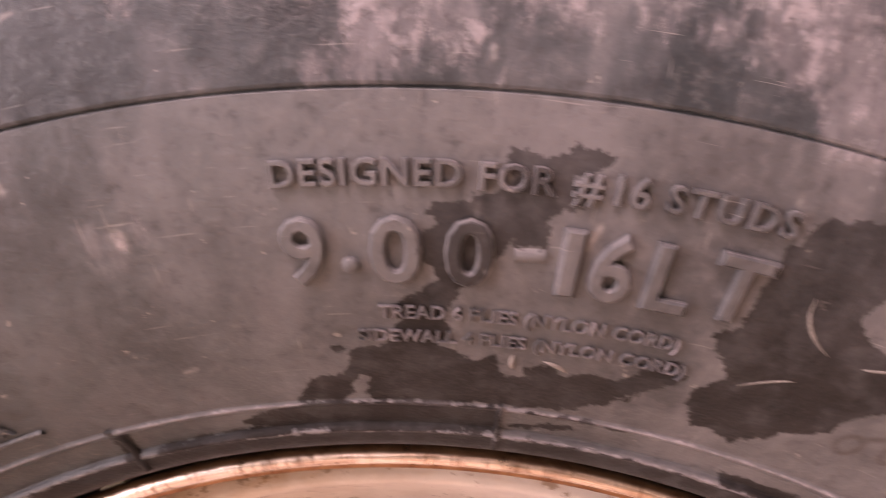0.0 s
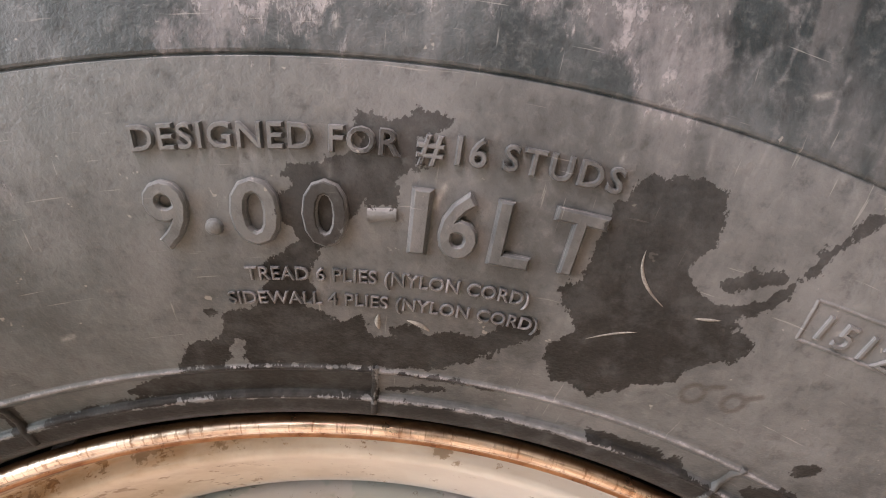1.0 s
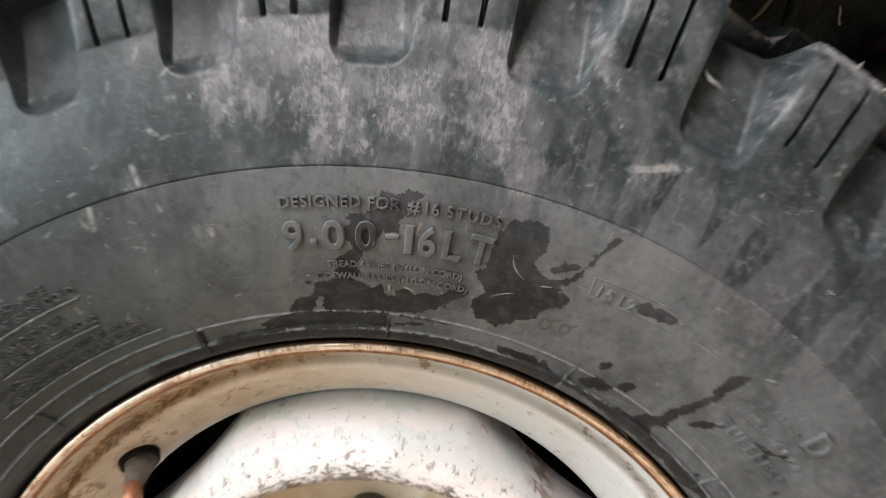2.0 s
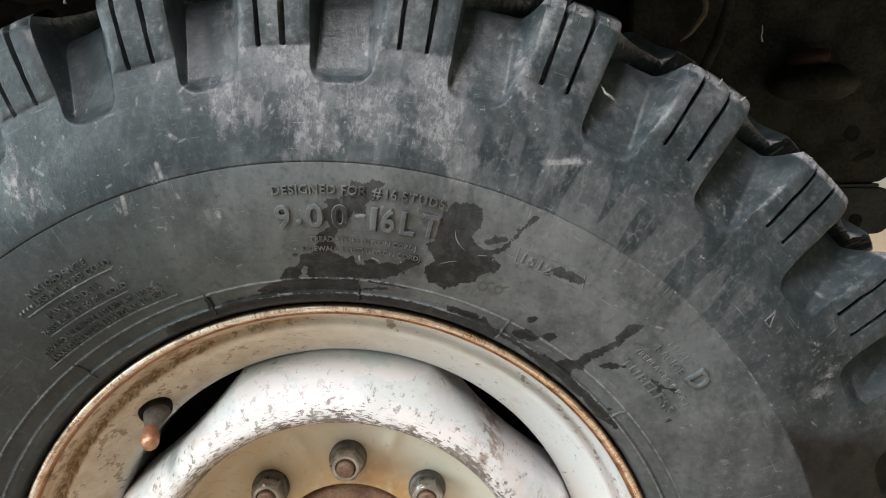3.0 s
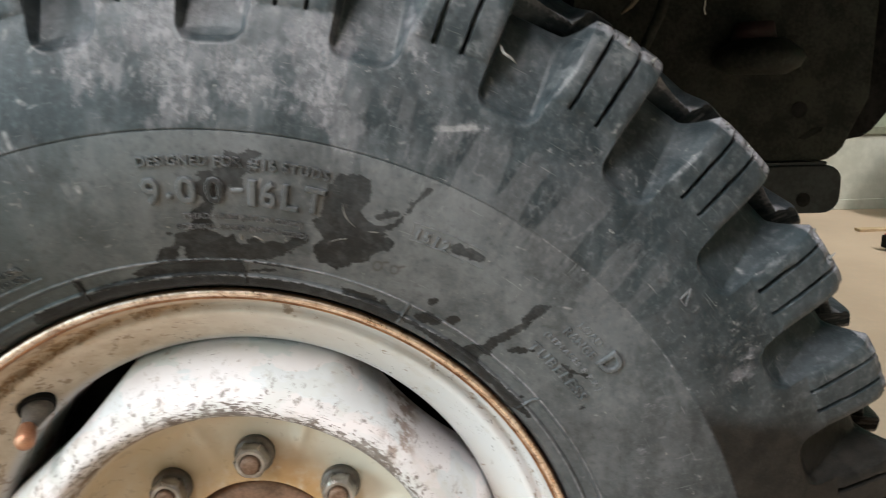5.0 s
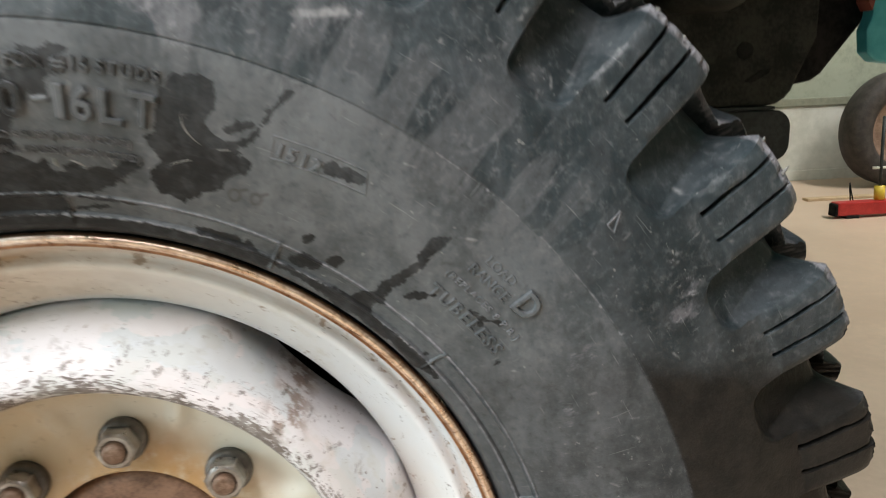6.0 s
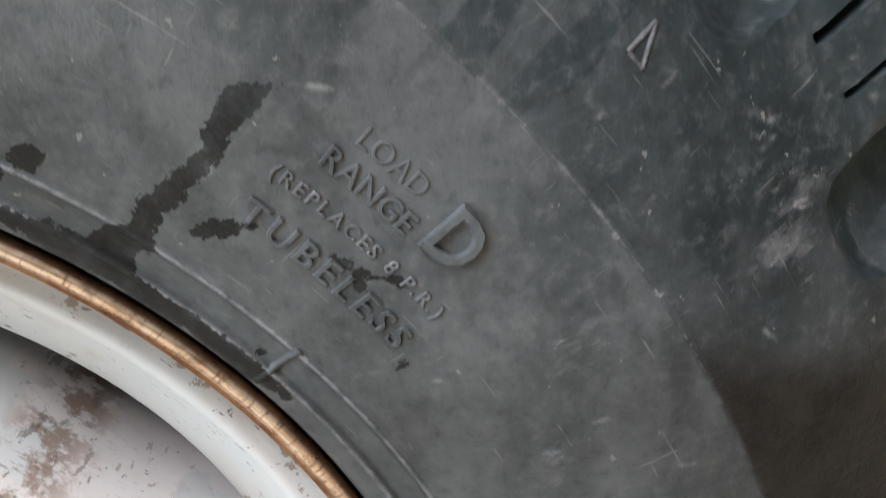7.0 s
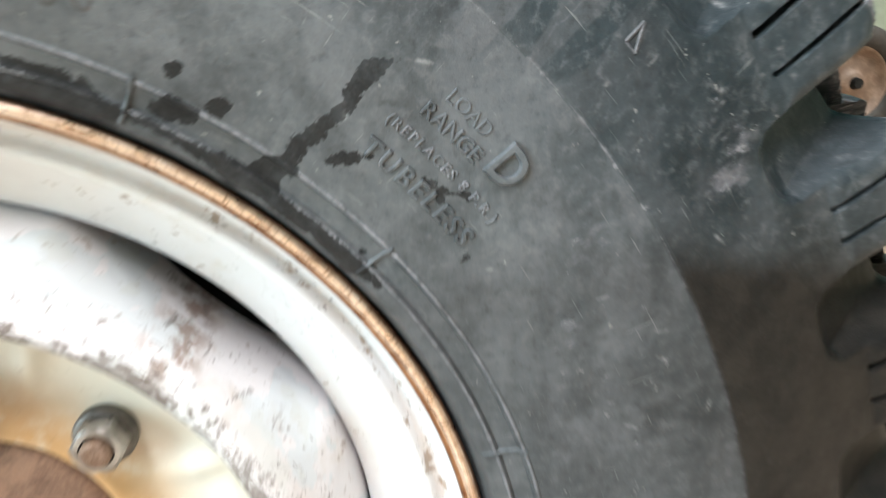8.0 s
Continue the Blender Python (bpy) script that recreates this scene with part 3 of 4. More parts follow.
# chalky scuffs
SCUFFS = [
    (0.3268, 3.0, 0.3150, 3.3, 0.0030), (0.3430, -27.4, 0.3253, -27.2, 0.0010),
    (0.3343, 23.4, 0.3422, 26.2, 0.0015), (0.3078, -19.4, 0.3029, -19.1, 0.0012), (0.3166, -14.3, 0.3089, -14.4, 0.0009),
    (0.3482, -22.3, 0.3332, -26.4, 0.0010), (0.3505, 14.0, 0.3120, 15.5, 0.0025), (0.2881, -9.6, 0.2855, -9.7, 0.0015),
    (0.3950, -6.0, 0.3700, -5.0, 0.0040), (0.3950, 6.0, 0.3650, 6.5, 0.0030), (0.3930, 17.5, 0.3600, 19.5, 0.0015),
    (0.3420, 33.0, 0.3300, 34.0, -0.0030), (0.3480, 56.0, 0.3300, 58.5, -0.0030), (0.3600, 67.0, 0.3350, 66.0, -0.0040), (0.2950, 57.0, 0.2850, 58.0, -0.0010), (0.2720, 62.0, 0.2700, 64.0, 0.0010),
]
# broad chalky smears: outlines of (r, degrees)
VEILS = [
    [(0.3613, -7.8), (0.3609, -4.0), (0.3348, -3.9), (0.3297, -7.3), (0.3408, -8.6)],
    [(0.3728, -3.8), (0.3720, 0.6), (0.3514, 2.6), (0.3125, 3.1), (0.3161, -1.1), (0.3362, -1.9)],
    [(0.3515, 3.4), (0.3540, 8.6), (0.3229, 10.0), (0.3217, 3.9)],
    [(0.3701, 9.5), (0.3784, 13.4), (0.3379, 15.3), (0.3187, 14.2), (0.3240, 11.0)],
    [(0.3672, -27.4), (0.3529, -26.1), (0.3195, -24.8), (0.3185, -28.1), (0.3357, -30.2)],
    [(0.3505, -22.8), (0.3411, -21.7), (0.3379, -23.0)],
]
FAINT = [(0.3299, 57.8), (0.3425, 56.3), (0.3589, 55.6), (0.3603, 58.7), (0.3540, 61.5), (0.3387, 61.6), (0.3255, 59.3)]


def strokes(th, r, lists):
    best = np.full(th.shape, -0.03)
    a, b = th * 0.27, r
    for r0, t0, r1, t1, w in (s for group in lists for s in group):
        p, q = np.array((math.radians(t0) * 0.27, r0)), np.array((math.radians(t1) * 0.27, r1))
        d = q - p
        k = np.clip(((a - p[0]) * d[0] + (b - p[1]) * d[1]) / max(d @ d, 1e-12), 0, 1)
        best = np.maximum(best, w - np.hypot(a - p[0] - k * d[0], b - p[1] - k * d[1]))
    return best


def patches(th, r, outlines):
    """Signed distance to closed outlines on the sidewall, positive inside."""
    a, b = th * 0.27, r
    best = np.full(th.shape, -0.03)
    for outline in outlines:
        pts = [(math.radians(t) * 0.27, q) for q, t in outline]
        near, inside = np.full(th.shape, 1.0), np.zeros(th.shape, bool)
        for (x0, y0), (x1, y1) in zip(pts, pts[1:] + pts[:1]):
            dx, dy = x1 - x0, y1 - y0
            k = np.clip(((a - x0) * dx + (b - y0) * dy) / (dx * dx + dy * dy), 0, 1)
            near = np.minimum(near, np.hypot(a - x0 - k * dx, b - y0 - k * dy))
            inside ^= ((y0 > b) != (y1 > b)) & (a < x0 + dx * (b - y0) / (dy if abs(dy) > 1e-9 else 1e-9))
        best = np.maximum(best, np.where(inside, near, -near))
    return best


def scatter_nicks():
    """Short pale nicks strewn over the sidewall."""
    rng = np.random.RandomState(5)
    out = [(0.3209, -14.3, 0.3129, -14.2, 0.0009), (0.3094, -18.7, 0.3002, -19.1, 0.0010), (0.3023, -13.4, 0.3000, -13.3, 0.0007), (0.2876, -9.8, 0.2850, -9.7, 0.0012),
           (0.3342, 22.8, 0.3372, 24.2, 0.0013), (0.3372, 24.2, 0.3431, 26.0, 0.0014), (0.3334, -12.3, 0.3310, -11.9, 0.0008), (0.3451, -27.6, 0.3390, -27.9, 0.0009), (0.3420, -25.6, 0.3370, -25.0, 0.0007), (0.3330, -26.6, 0.3280, -26.9, 0.0008), (0.3390, -28.9, 0.3330, -28.2, 0.0008)]
    for _ in range(110):
        r, a = rng.choice((0.246, 0.315, 0.335)) + rng.uniform(0, 0.06), rng.uniform(-36, 84)
        turn, size = rng.normal(0.4, 0.8), rng.uniform(0.0006, 0.005) ** 1.0
        out.append((r, a, r + size * math.cos(turn), a + math.degrees(size * math.sin(turn) / r), rng.uniform(0.0002, 0.0005)))
    return out


NICKS = scatter_nicks()
RINGS = [(0.2551 + 0.0028 * math.cos(k), 22.4 + 0.55 * math.sin(k), 0.2551 + 0.0028 * math.cos(k + 0.7), 22.4 + 0.55 * math.sin(k + 0.7), 0.0007) for k in np.arange(0, 6.2, 0.7)]
RINGS += [(0.2566 + 0.0026 * math.cos(k), 24.4 + 0.5 * math.sin(k), 0.2566 + 0.0026 * math.cos(k + 0.7), 24.4 + 0.5 * math.sin(k + 0.7), 0.0007) for k in np.arange(0, 6.2, 0.7)]
RINGS += [(0.2585, 22.9, 0.2595, 23.4, 0.0008), (0.2590, 24.8, 0.2610, 25.3, 0.0008)]


def soil(ob):
    """Gives a mesh of the tyre its polar coordinates and the stains that lie there."""
    me = ob.data
    co = np.empty(len(me.vertices) * 3)
    me.vertices.foreach_get("co", co)
    co = co.reshape(-1, 3)
    th, r = np.arctan2(co[:, 0], co[:, 2]), np.hypot(co[:, 0], co[:, 2])
    front = co[:, 1] < 0.03
    me.attributes.new("polar", "FLOAT_VECTOR", "POINT").data.foreach_set("vector", np.stack([th * 0.3, r, co[:, 1]], 1).ravel())
    wet = np.maximum(strokes(th, r, (WET_AND_SHADE, WET_CHANNEL, WET_SPLASH)), patches(th, r, (PATCH_LETTERS, PATCH_BELOW, PATCH_BROAD, PATCH_RIB, PATCH_SPLASH, *SPOTS)))
    me.attributes.new("wet", "FLOAT", "POINT").data.foreach_set("value", np.where(front, wet, -0.03))
    # thin pale lines on both bead ribs are highlights painted with the chalk
    chalk_and_glints = np.maximum(np.maximum(strokes(th, r, (SCUFFS,)), np.maximum(np.minimum(patches(th, r, VEILS), 0.008), np.minimum(patches(th, r, [FAINT]), 0.008) - 0.009)), np.maximum(0.030 - np.abs(r - 0.4180) * 8.0, 0.014 - np.minimum(np.abs(r - 0.2402), np.abs(r - 0.2302)) * 22.0))
    chalk_and_glints = np.maximum(chalk_and_glints, np.where(th > math.radians(36), 0.0014 - np.abs(r - LINE_R) * 8.0, -0.03))
    me.attributes.new("dust", "FLOAT", "POINT").data.foreach_set("value", np.where(front, chalk_and_glints, -0.03))
    me.attributes.new("nick", "FLOAT", "POINT").data.foreach_set("value", np.where(front, np.clip(0.5 + strokes(th, r, (NICKS,)) / 0.0012, 0, 1), 0))
    me.attributes.new("ring_stain", "FLOAT", "POINT").data.foreach_set("value", np.where(front, strokes(th, r, (RINGS,)), -0.03))
    return ob


# ---- the room ----
def room_wall(name, x0, x1, y0, y1, z0, z1, label):
    return tagged(part(name, box(bmesh.new(), x0, x1, y0, y1, z0, z1), PLASTER), label, "wall", kind="structure")


tagged(part("floor", box(bmesh.new(), -5.2, 7.2, -6.2, 4.0, -0.15, 0.0), CONCRETE), "tan painted concrete garage floor, slightly dusty", "floor", kind="structure")
tagged(part("ceiling", box(bmesh.new(), -5.2, 7.2, -6.2, 4.0, 3.2, 3.3), CEILING), "plain white garage ceiling", "ceiling", kind="structure")
room_wall("wall_back", -5.2, 7.2, 3.70, 3.85, 0.0, 3.2, "pale green painted garage wall with light lower sheeting")
room_wall("wall_right", 7.05, 7.2, -6.05, 3.70, 0.0, 3.2, "pale green painted garage wall")
room_wall("wall_front", -4.2, 7.2, -6.2, -6.05, 0.0, 3.2, "pale green painted garage wall")
left = empty("wall_left", -4.125, 0, 0, "pale green garage wall with an open daylit doorway", "wall", "structure")
for y0, y1, z0, z1 in ((-6.05, -3.45, 0.0, 3.2), (-0.75, 3.70, 0.0, 3.2), (-3.45, -0.75, 2.98, 3.2)):
    part("wall_section", box(bmesh.new(), -0.075, 0.075, y0, y1, z0, z1), PLASTER, left)

# ---- the wheel ----
wheel = empty("road_wheel", 0, 0, HUB_Z, "off-road truck wheel, scuffed black tyre on a rusty cream steel rim", "wheel")

near = np.radians(np.arange(-48, 96, 0.18))
far = np.radians(np.arange(96, 312, 2.0))
ANG = np.concatenate([near, far])

radii = np.unique(np.round(np.concatenate([
    np.linspace(0.2125, 0.229, 14), np.linspace(0.229, 0.242, 40), np.linspace(0.242, 0.3095, 86),
    np.linspace(0.3095, 0.3120, 26), np.linspace(0.3120, 0.340, 36)]), 5))
front_side = [(r, float(y)) for r, y in zip(radii, side_y(radii))]
back_side = [(r, 2 * CENTRE_Y - y) for r, y in front_side[::-6]]
v, f = lathe(front_side, ANG)
vr, vt = np.hypot(v[:, 0], v[:, 2]), np.degrees(np.arctan2(v[:, 0], v[:, 2]))
v[:, 1] += 0.0006 * bump_at(vr, LINE_R, 0.0004) * np.where(vt < -60, 0.0, np.clip((38 - vt) / 22, 0, 1))
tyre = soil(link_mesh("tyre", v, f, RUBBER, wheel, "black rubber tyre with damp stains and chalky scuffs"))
v, f = lathe(back_side + [(0.203, 2 * CENTRE_Y - 0.034)], ring(120))
soil(link_mesh("inner_sidewall", v, f, RUBBER, tyre))

# shoulder and tread: one piece for each pitch, with a rounded pocket and a lug cut by two slots
SHOULDER = [(0.374, -0.0246), (0.390, -0.0225), (0.404, -0.0198), (0.4160, -0.0166), (0.4176, -0.0158), (0.4184, -0.0140), (0.4220, 0.000), (0.4285, 0.030), (0.4325, 0.060), (0.4345, 0.090)]
PITCH = [-32.0, -21.2, -10.6, 0.7, 12.5, 24.8, 36.7, 48.1, 58.9, 69.0, 79.7]
PITCH += [79.7 + (328.0 - 79.7) * i / 21 for i in range(1, 22)]


def smooth(t):
    t = np.clip(t, 0, 1)
    return t * t * (3 - 2 * t)


def tread_rows():
    low = np.concatenate([np.linspace(0.340, 0.350, 5)[:-1], np.linspace(0.350, 0.366, 18)[:-1], np.linspace(0.366, 0.3725, 6)[:-1], np.linspace(0.3725, 0.377, 8)])
    sh = np.array(SHOULDER)
    s = np.concatenate([[0], np.cumsum(np.hypot(*np.diff(sh, axis=0).T))])
    start = 0.003
    t = np.concatenate([np.linspace(start, 0.036, 12)[1:], np.linspace(0.036, 0.055, 14)[1:], np.linspace(0.055, 0.090, 18)[1:], np.linspace(0.090, 0.145, 30)[1:], np.linspace(0.145, s[-1], 8)[1:]])
    pts = [(r, float(side_y(r))) for r in low[low < 0.374]] + [(float(np.interp(q, s, sh[:, 0])), float(np.interp(q, s, sh[:, 1]))) for q in np.concatenate([[0, 0.0015, start], t])]
    return np.array(pts)


TREAD = tread_rows()
# the groove's floor, from the foot of the pocket over the shoulder and across the crown
GROOVE = np.array([(0.3530, -0.0285), (0.3600, -0.0215), (0.3700, -0.0145), (0.3820, -0.0065), (0.3940, 0.0010), (0.4000, 0.0060)])
GROOVE_CROWN = np.array([(0.0060, 0.4000), (0.0140, 0.4050), (0.0300, 0.4085), (0.0900, 0.4110)])
SLOTS = (0.632, 0.825)
COLS = np.unique(np.concatenate([
    np.linspace(0.0, 0.045, 10), np.linspace(0.045, 0.28, 13), np.linspace(0.28, 0.49, 18), np.linspace(0.49, 1.0, 22),
    *[np.array((c - 0.026, c - 0.019, c - 0.015, c - 0.006, c + 0.006, c + 0.015, c + 0.019, c + 0.026)) for c in SLOTS]]))
COARSE = np.unique(np.concatenate([np.linspace(0.0, 0.06, 4), np.linspace(0.06, 0.40, 7), np.linspace(0.40, 0.50, 4), np.linspace(0.5, 1.0, 9)]))


def tread_piece(a0, a1, mirrored, seed, u=COLS):
    """One pitch of the tread: a groove that runs slantwise over the shoulder, and a lug with two slots."""
    rows = TREAD
    rng = np.random.RandomState(seed)
    r, y = np.repeat(rows[:, :1], len(u), 1), np.repeat(rows[:, 1:], len(u), 1)
    U = np.repeat(u[None], len(rows), 0)
    along = np.concatenate([[0], np.cumsum(np.hypot(*np.diff(rows, axis=0).T))])[:, None] + 0 * U
    arc = math.radians(a1 - a0) * 0.37
    foot, edge = 0.0122, 0.0800
    half = 0.225 * arc
    # where the groove's floor lies beneath each row
    step = np.concatenate([[0], np.cumsum(np.hypot(*np.diff(GROOVE, axis=0).T))])
    q = np.clip((along - foot) / (edge - foot), 0, 1) * step[-1]
    floor_r, floor_y = np.interp(q, step, GROOVE[:, 0]), np.interp(q, step, GROOVE[:, 1])
    crown_y = 0.006 + np.clip((y + 0.0158) / 0.1058, 0, 1) * 0.084
    crown = along > edge
    floor_r, floor_y = np.where(crown, np.interp(crown_y, GROOVE_CROWN[:, 0], GROOVE_CROWN[:, 1]), floor_r), np.where(crown, crown_y, floor_y)
    # outline of the groove: round lower corners, a steep wall and a sloping one; farther in it swings round the wheel
    swing = 0.72 * smooth((y + 0.010) / 0.046)
    outward = smooth((along - foot) / 0.055)
    dx = (((U - swing) + 0.30) % 1.0 - 0.30 - 0.229) * arc
    dx = np.where(dx > 0, dx / (1 + 0.26 * outward), dx)
    wide = half - 0.0115
    corner = np.hypot(np.maximum(np.abs(dx) - wide, 0), np.maximum(foot + 0.0115 - along, 0)) - 0.0115
    inside = np.where((np.abs(dx) > wide) & (along < foot + 0.0115), -corner, np.minimum(half - np.abs(dx), along - foot))
    wall = np.where(dx < 0, 0.0024, 0.0032 + 0.0050 * outward)
    wall = wall + 0.0035 * (1 - smooth((along - foot) / 0.010))
    w = 1 - (1 - np.clip(inside / wall, 0, 1)) ** 1.8
    w = w * (0.84 + 0.16 * np.clip((half - dx) / (1.2 * half), 0, 1))
    # lug: stands a little proud, with two slots
    d = -0.0012 * smooth((along - 0.0335) / 0.003) * smooth((-inside) / 0.003)
    for c in SLOTS:
        c = c + rng.uniform(-0.012, 0.012) + 0.012 * (along - 0.06) / 0.06
        cut = smooth((0.0160 - np.abs(U - c)) / 0.0055)
        d = d + 0.0075 * cut * smooth((along - 0.0335) / 0.0022) * smooth((0.125 - along) / 0.012)
    # worn, chipped outer corner
    worn = np.array([noise.noise(Vector((seed * 3.1 + k * 17.0, 0.0, 0.0))) for k in u])[None]
    lug = 1 - np.clip(w * 2, 0, 1)
    d = d + (0.0006 + np.clip(worn, 0, 1) * 0.0045) * np.exp(-((along - 0.080) / 0.004) ** 2) * lug
    d = d + rng.uniform(0.0, 0.0016, d.shape) * np.exp(-((along - 0.0805) / 0.0028) ** 2) * lug
    # behind the groove's mouth the inner blocks stand lower than the lugs
    d = d + 0.0100 * smooth((half - np.abs((U - 0.229) * arc) + 0.004) / 0.006) * smooth((y + 0.012) / 0.012) * smooth((0.075 - y) / 0.03)
    # the lug's own corners are rounded where it meets the groove
    d = d + 0.0022 * np.exp(-((along - edge) / 0.006) ** 2) * np.exp(-((inside + 0.001) / 0.0035) ** 2)
    k = smooth((y + 0.008) / 0.030)
    nr, ny = -(0.22 + 0.78 * k), 1.0 - 0.85 * k
    n = np.hypot(nr, ny)
    r2, y2 = r + d * nr / n, y + d * ny / n
    r2, y2 = r2 + (floor_r - r2) * w, y2 + (floor_y - y2) * w
    th = np.radians(a0 + (a1 - a0) * U)
    if mirrored:
        y2 = 2 * CENTRE_Y - y2
    v = np.stack([r2 * np.sin(th), y2, r2 * np.cos(th)], -1).reshape(-1, 3)
    f = grid_faces(len(rows), len(u), False)
    return v, ([q[::-1] for q in f] if mirrored else f)


for i, (a0, a1) in enumerate(zip(PITCH, PITCH[1:])):
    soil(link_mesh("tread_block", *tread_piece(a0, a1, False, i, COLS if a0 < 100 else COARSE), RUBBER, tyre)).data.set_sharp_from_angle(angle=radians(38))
for i, (a0, a1) in enumerate(zip(PITCH, PITCH[1:])):
    soil(link_mesh("inner_tread_block", *tread_piece(a0 + 5.5, a1 + 5.5, True, i + 50, COARSE), RUBBER, tyre)).data.set_sharp_from_angle(angle=radians(38))

# short ribs across the bead channel
for k in range(16):
    a = 5.9 + 22.25 * k if k < 14 else 5.9 - 22.1 * (k - 13)
    w, verts = 0.0011, []
    for rr in np.linspace(0.2255, 0.2412, 9):
        y = float(side_y(rr))
        for du, h in ((-w, 0.0006), (-w * 0.5, -0.0009), (w * 0.5, -0.0009), (w, 0.0006)):
            t = math.radians(a) + du / rr
            verts.append((rr * math.sin(t), y + h, rr * math.cos(t)))
    soil(link_mesh("bead_rib", verts, grid_faces(9, 4, False), RUBBER, tyre))


def raised_arc(name, a0, a1, r0, r1, w=0.0005, h=0.0006, pale=0.005):
    """A thin raised line on the sidewall from one place to another."""
    n, verts = 40, []
    for i in range(n):
        t, r = math.radians(a0 + (a1 - a0) * i / (n - 1)), r0 + (r1 - r0) * i / (n - 1)
        dt, dr = math.radians(a1 - a0) * r, r1 - r0
        k = math.hypot(dt, dr)
        for s, lift in ((-1.6, -0.0003), (-0.6, h), (0.6, h), (1.6, -0.0003)):
            rr, tt = r + s * w * dt / k, t - s * w * dr / k / r
            verts.append((rr * math.sin(tt), float(bulge(rr)) - lift, rr * math.cos(tt)))
    ob = soil(link_mesh(name, verts, grid_faces(n, 4, False), RUBBER, tyre))
    ob.data.attributes["dust"].data.foreach_set("value", np.tile((-0.01, pale, pale, -0.01), n))
    return ob


def raised_dot(a, r, rad):
    """A round stud of rubber on the sidewall."""
    verts = []
    for k, h in ((1.25, -0.0004), (1.0, 0.0011), (0.85, 0.0014), (0.02, 0.0014)):
        for q in ring(28):
            rr, tt = r + rad * k * math.cos(q), math.radians(a) + rad * k * math.sin(q) / r
            verts.append((rr * math.sin(tt), float(bulge(rr)) - h, rr * math.cos(tt)))
    return soil(link_mesh("point", verts, grid_faces(4, 28, True), RUBBER, tyre))


def lettering(words, a0, a1, r0, r1, height=0.0007, bold=0.0, squeeze=1.0):
    """Raised letters between two angles, their feet at r0 and their heads at r1."""
    def make(space):
        cu = bpy.data.curves.new("lettering", "FONT")
        cu.body, cu.size, cu.resolution_u, cu.space_character, cu.extrude, cu.offset = words, 1.0, 3, space, 0.002, bold - 0.030
        cu.bevel_depth, cu.bevel_resolution = 0.040 if r1 - r0 > 0.004 else 0.058, 1
        ob = bpy.data.objects.new("lettering", cu)
        scene.collection.objects.link(ob)
        bpy.context.view_layer.update()
        me = bpy.data.meshes.new_from_object(ob.evaluated_get(bpy.context.evaluated_depsgraph_get()))
        bpy.data.objects.remove(ob)
        bpy.data.curves.remove(cu)
        co = np.empty(len(me.vertices) * 3)
        me.vertices.foreach_get("co", co)
        return me, co.reshape(-1, 3)
    scale = (r1 - r0) / 0.72
    want = math.radians(a1 - a0) * (r0 + r1) / 2 / (scale * squeeze)
    me, co = make(1.0)
    w1 = np.ptp(co[:, 0])
    me2, co2 = make(1.5)
    w2 = np.ptp(co2[:, 0])
    bpy.data.meshes.remove(me)
    bpy.data.meshes.remove(me2)
    me, co = make(max(1.04, 1.0 + 0.5 * (want - w1) / max(w2 - w1, 1e-6)))
    t = math.radians(a0) + (co[:, 0] - co[:, 0].min()) / np.ptp(co[:, 0]) * math.radians(a1 - a0)
    r = r0 + co[:, 1] * scale
    lift = np.maximum(co[:, 2], 0) / co[:, 2].max()
    y = bulge(r) + 0.0006 - lift * (height + 0.0006)
    inset = np.stack([r * np.sin(t), y, r * np.cos(t)], 1)
    me.vertices.foreach_set("co", inset.ravel())
    me.materials.clear()
    me.materials.append(RUBBER)
    me.polygons.foreach_set("use_smooth", [True] * len(me.polygons))
    me.set_sharp_from_angle(angle=radians(50))
    me.update()
    ob = new("lettering", me)
    ob.parent = tyre
    soil(ob)
    # dust and wear show pale on the edges, with their highlight painted in
    dust = np.empty(len(lift))
    me.attributes["dust"].data.foreach_get("value", dust)
    me.attributes["dust"].data.foreach_set("value", np.where((lift > 0.2) & (lift < (0.97 if r1 - r0 > 0.004 else 2)), np.maximum(dust, 0.002), dust))
    damp = np.empty(len(lift))
    me.attributes["wet"].data.foreach_get("value", damp)
    me.attributes["wet"].data.foreach_set("value", np.where((lift > 0.2) & (lift < (0.97 if r1 - r0 > 0.0045 else 2)), np.minimum(damp, -0.006), damp))
    return ob


lettering("DESIGNED", -3.55, 3.26, 0.2934, 0.2984, 0.0014, 0.030)
lettering("FOR", 3.82, 6.57, 0.2932, 0.2983, 0.0014, 0.030)
lettering("#", 7.08, 8.16, 0.2927, 0.2985, 0.0014, 0.030)
lettering("16", 8.55, 9.78, 0.2930, 0.2986, 0.0014, 0.030)
lettering("STUDS", 10.33, 14.97, 0.2933, 0.2984, 0.0014, 0.030)
for glyph, left, right in (("9", -3.66, -1.82), ("0", -0.27, 1.90), ("0", 2.66, 4.65), ("1", 7.05, 7.97), ("6", 8.26, 10.02), ("L", 10.48, 12.36), ("T", 12.78, 14.98)):
    lettering(glyph, left, right, 0.2750 if glyph == "T" else 0.2740, 0.2884 if glyph == "T" else 0.2874, 0.0019, 0.036)
lettering("TREAD 6 PLIES (NYLON CORD)", -0.1, 12.9, 0.2650, 0.2682, 0.0008, 0.016)
lettering("SIDEWALL 4 PLIES (NYLON CORD)", -1.15, 13.7, 0.2590, 0.2621, 0.0008, 0.016)
lettering("LOAD", 45.0, 48.3, 0.2862, 0.2908, 0.0004, 0.014)
lettering("RANGE", 44.4, 49.0, 0.2786, 0.2836, 0.0007, 0.024)
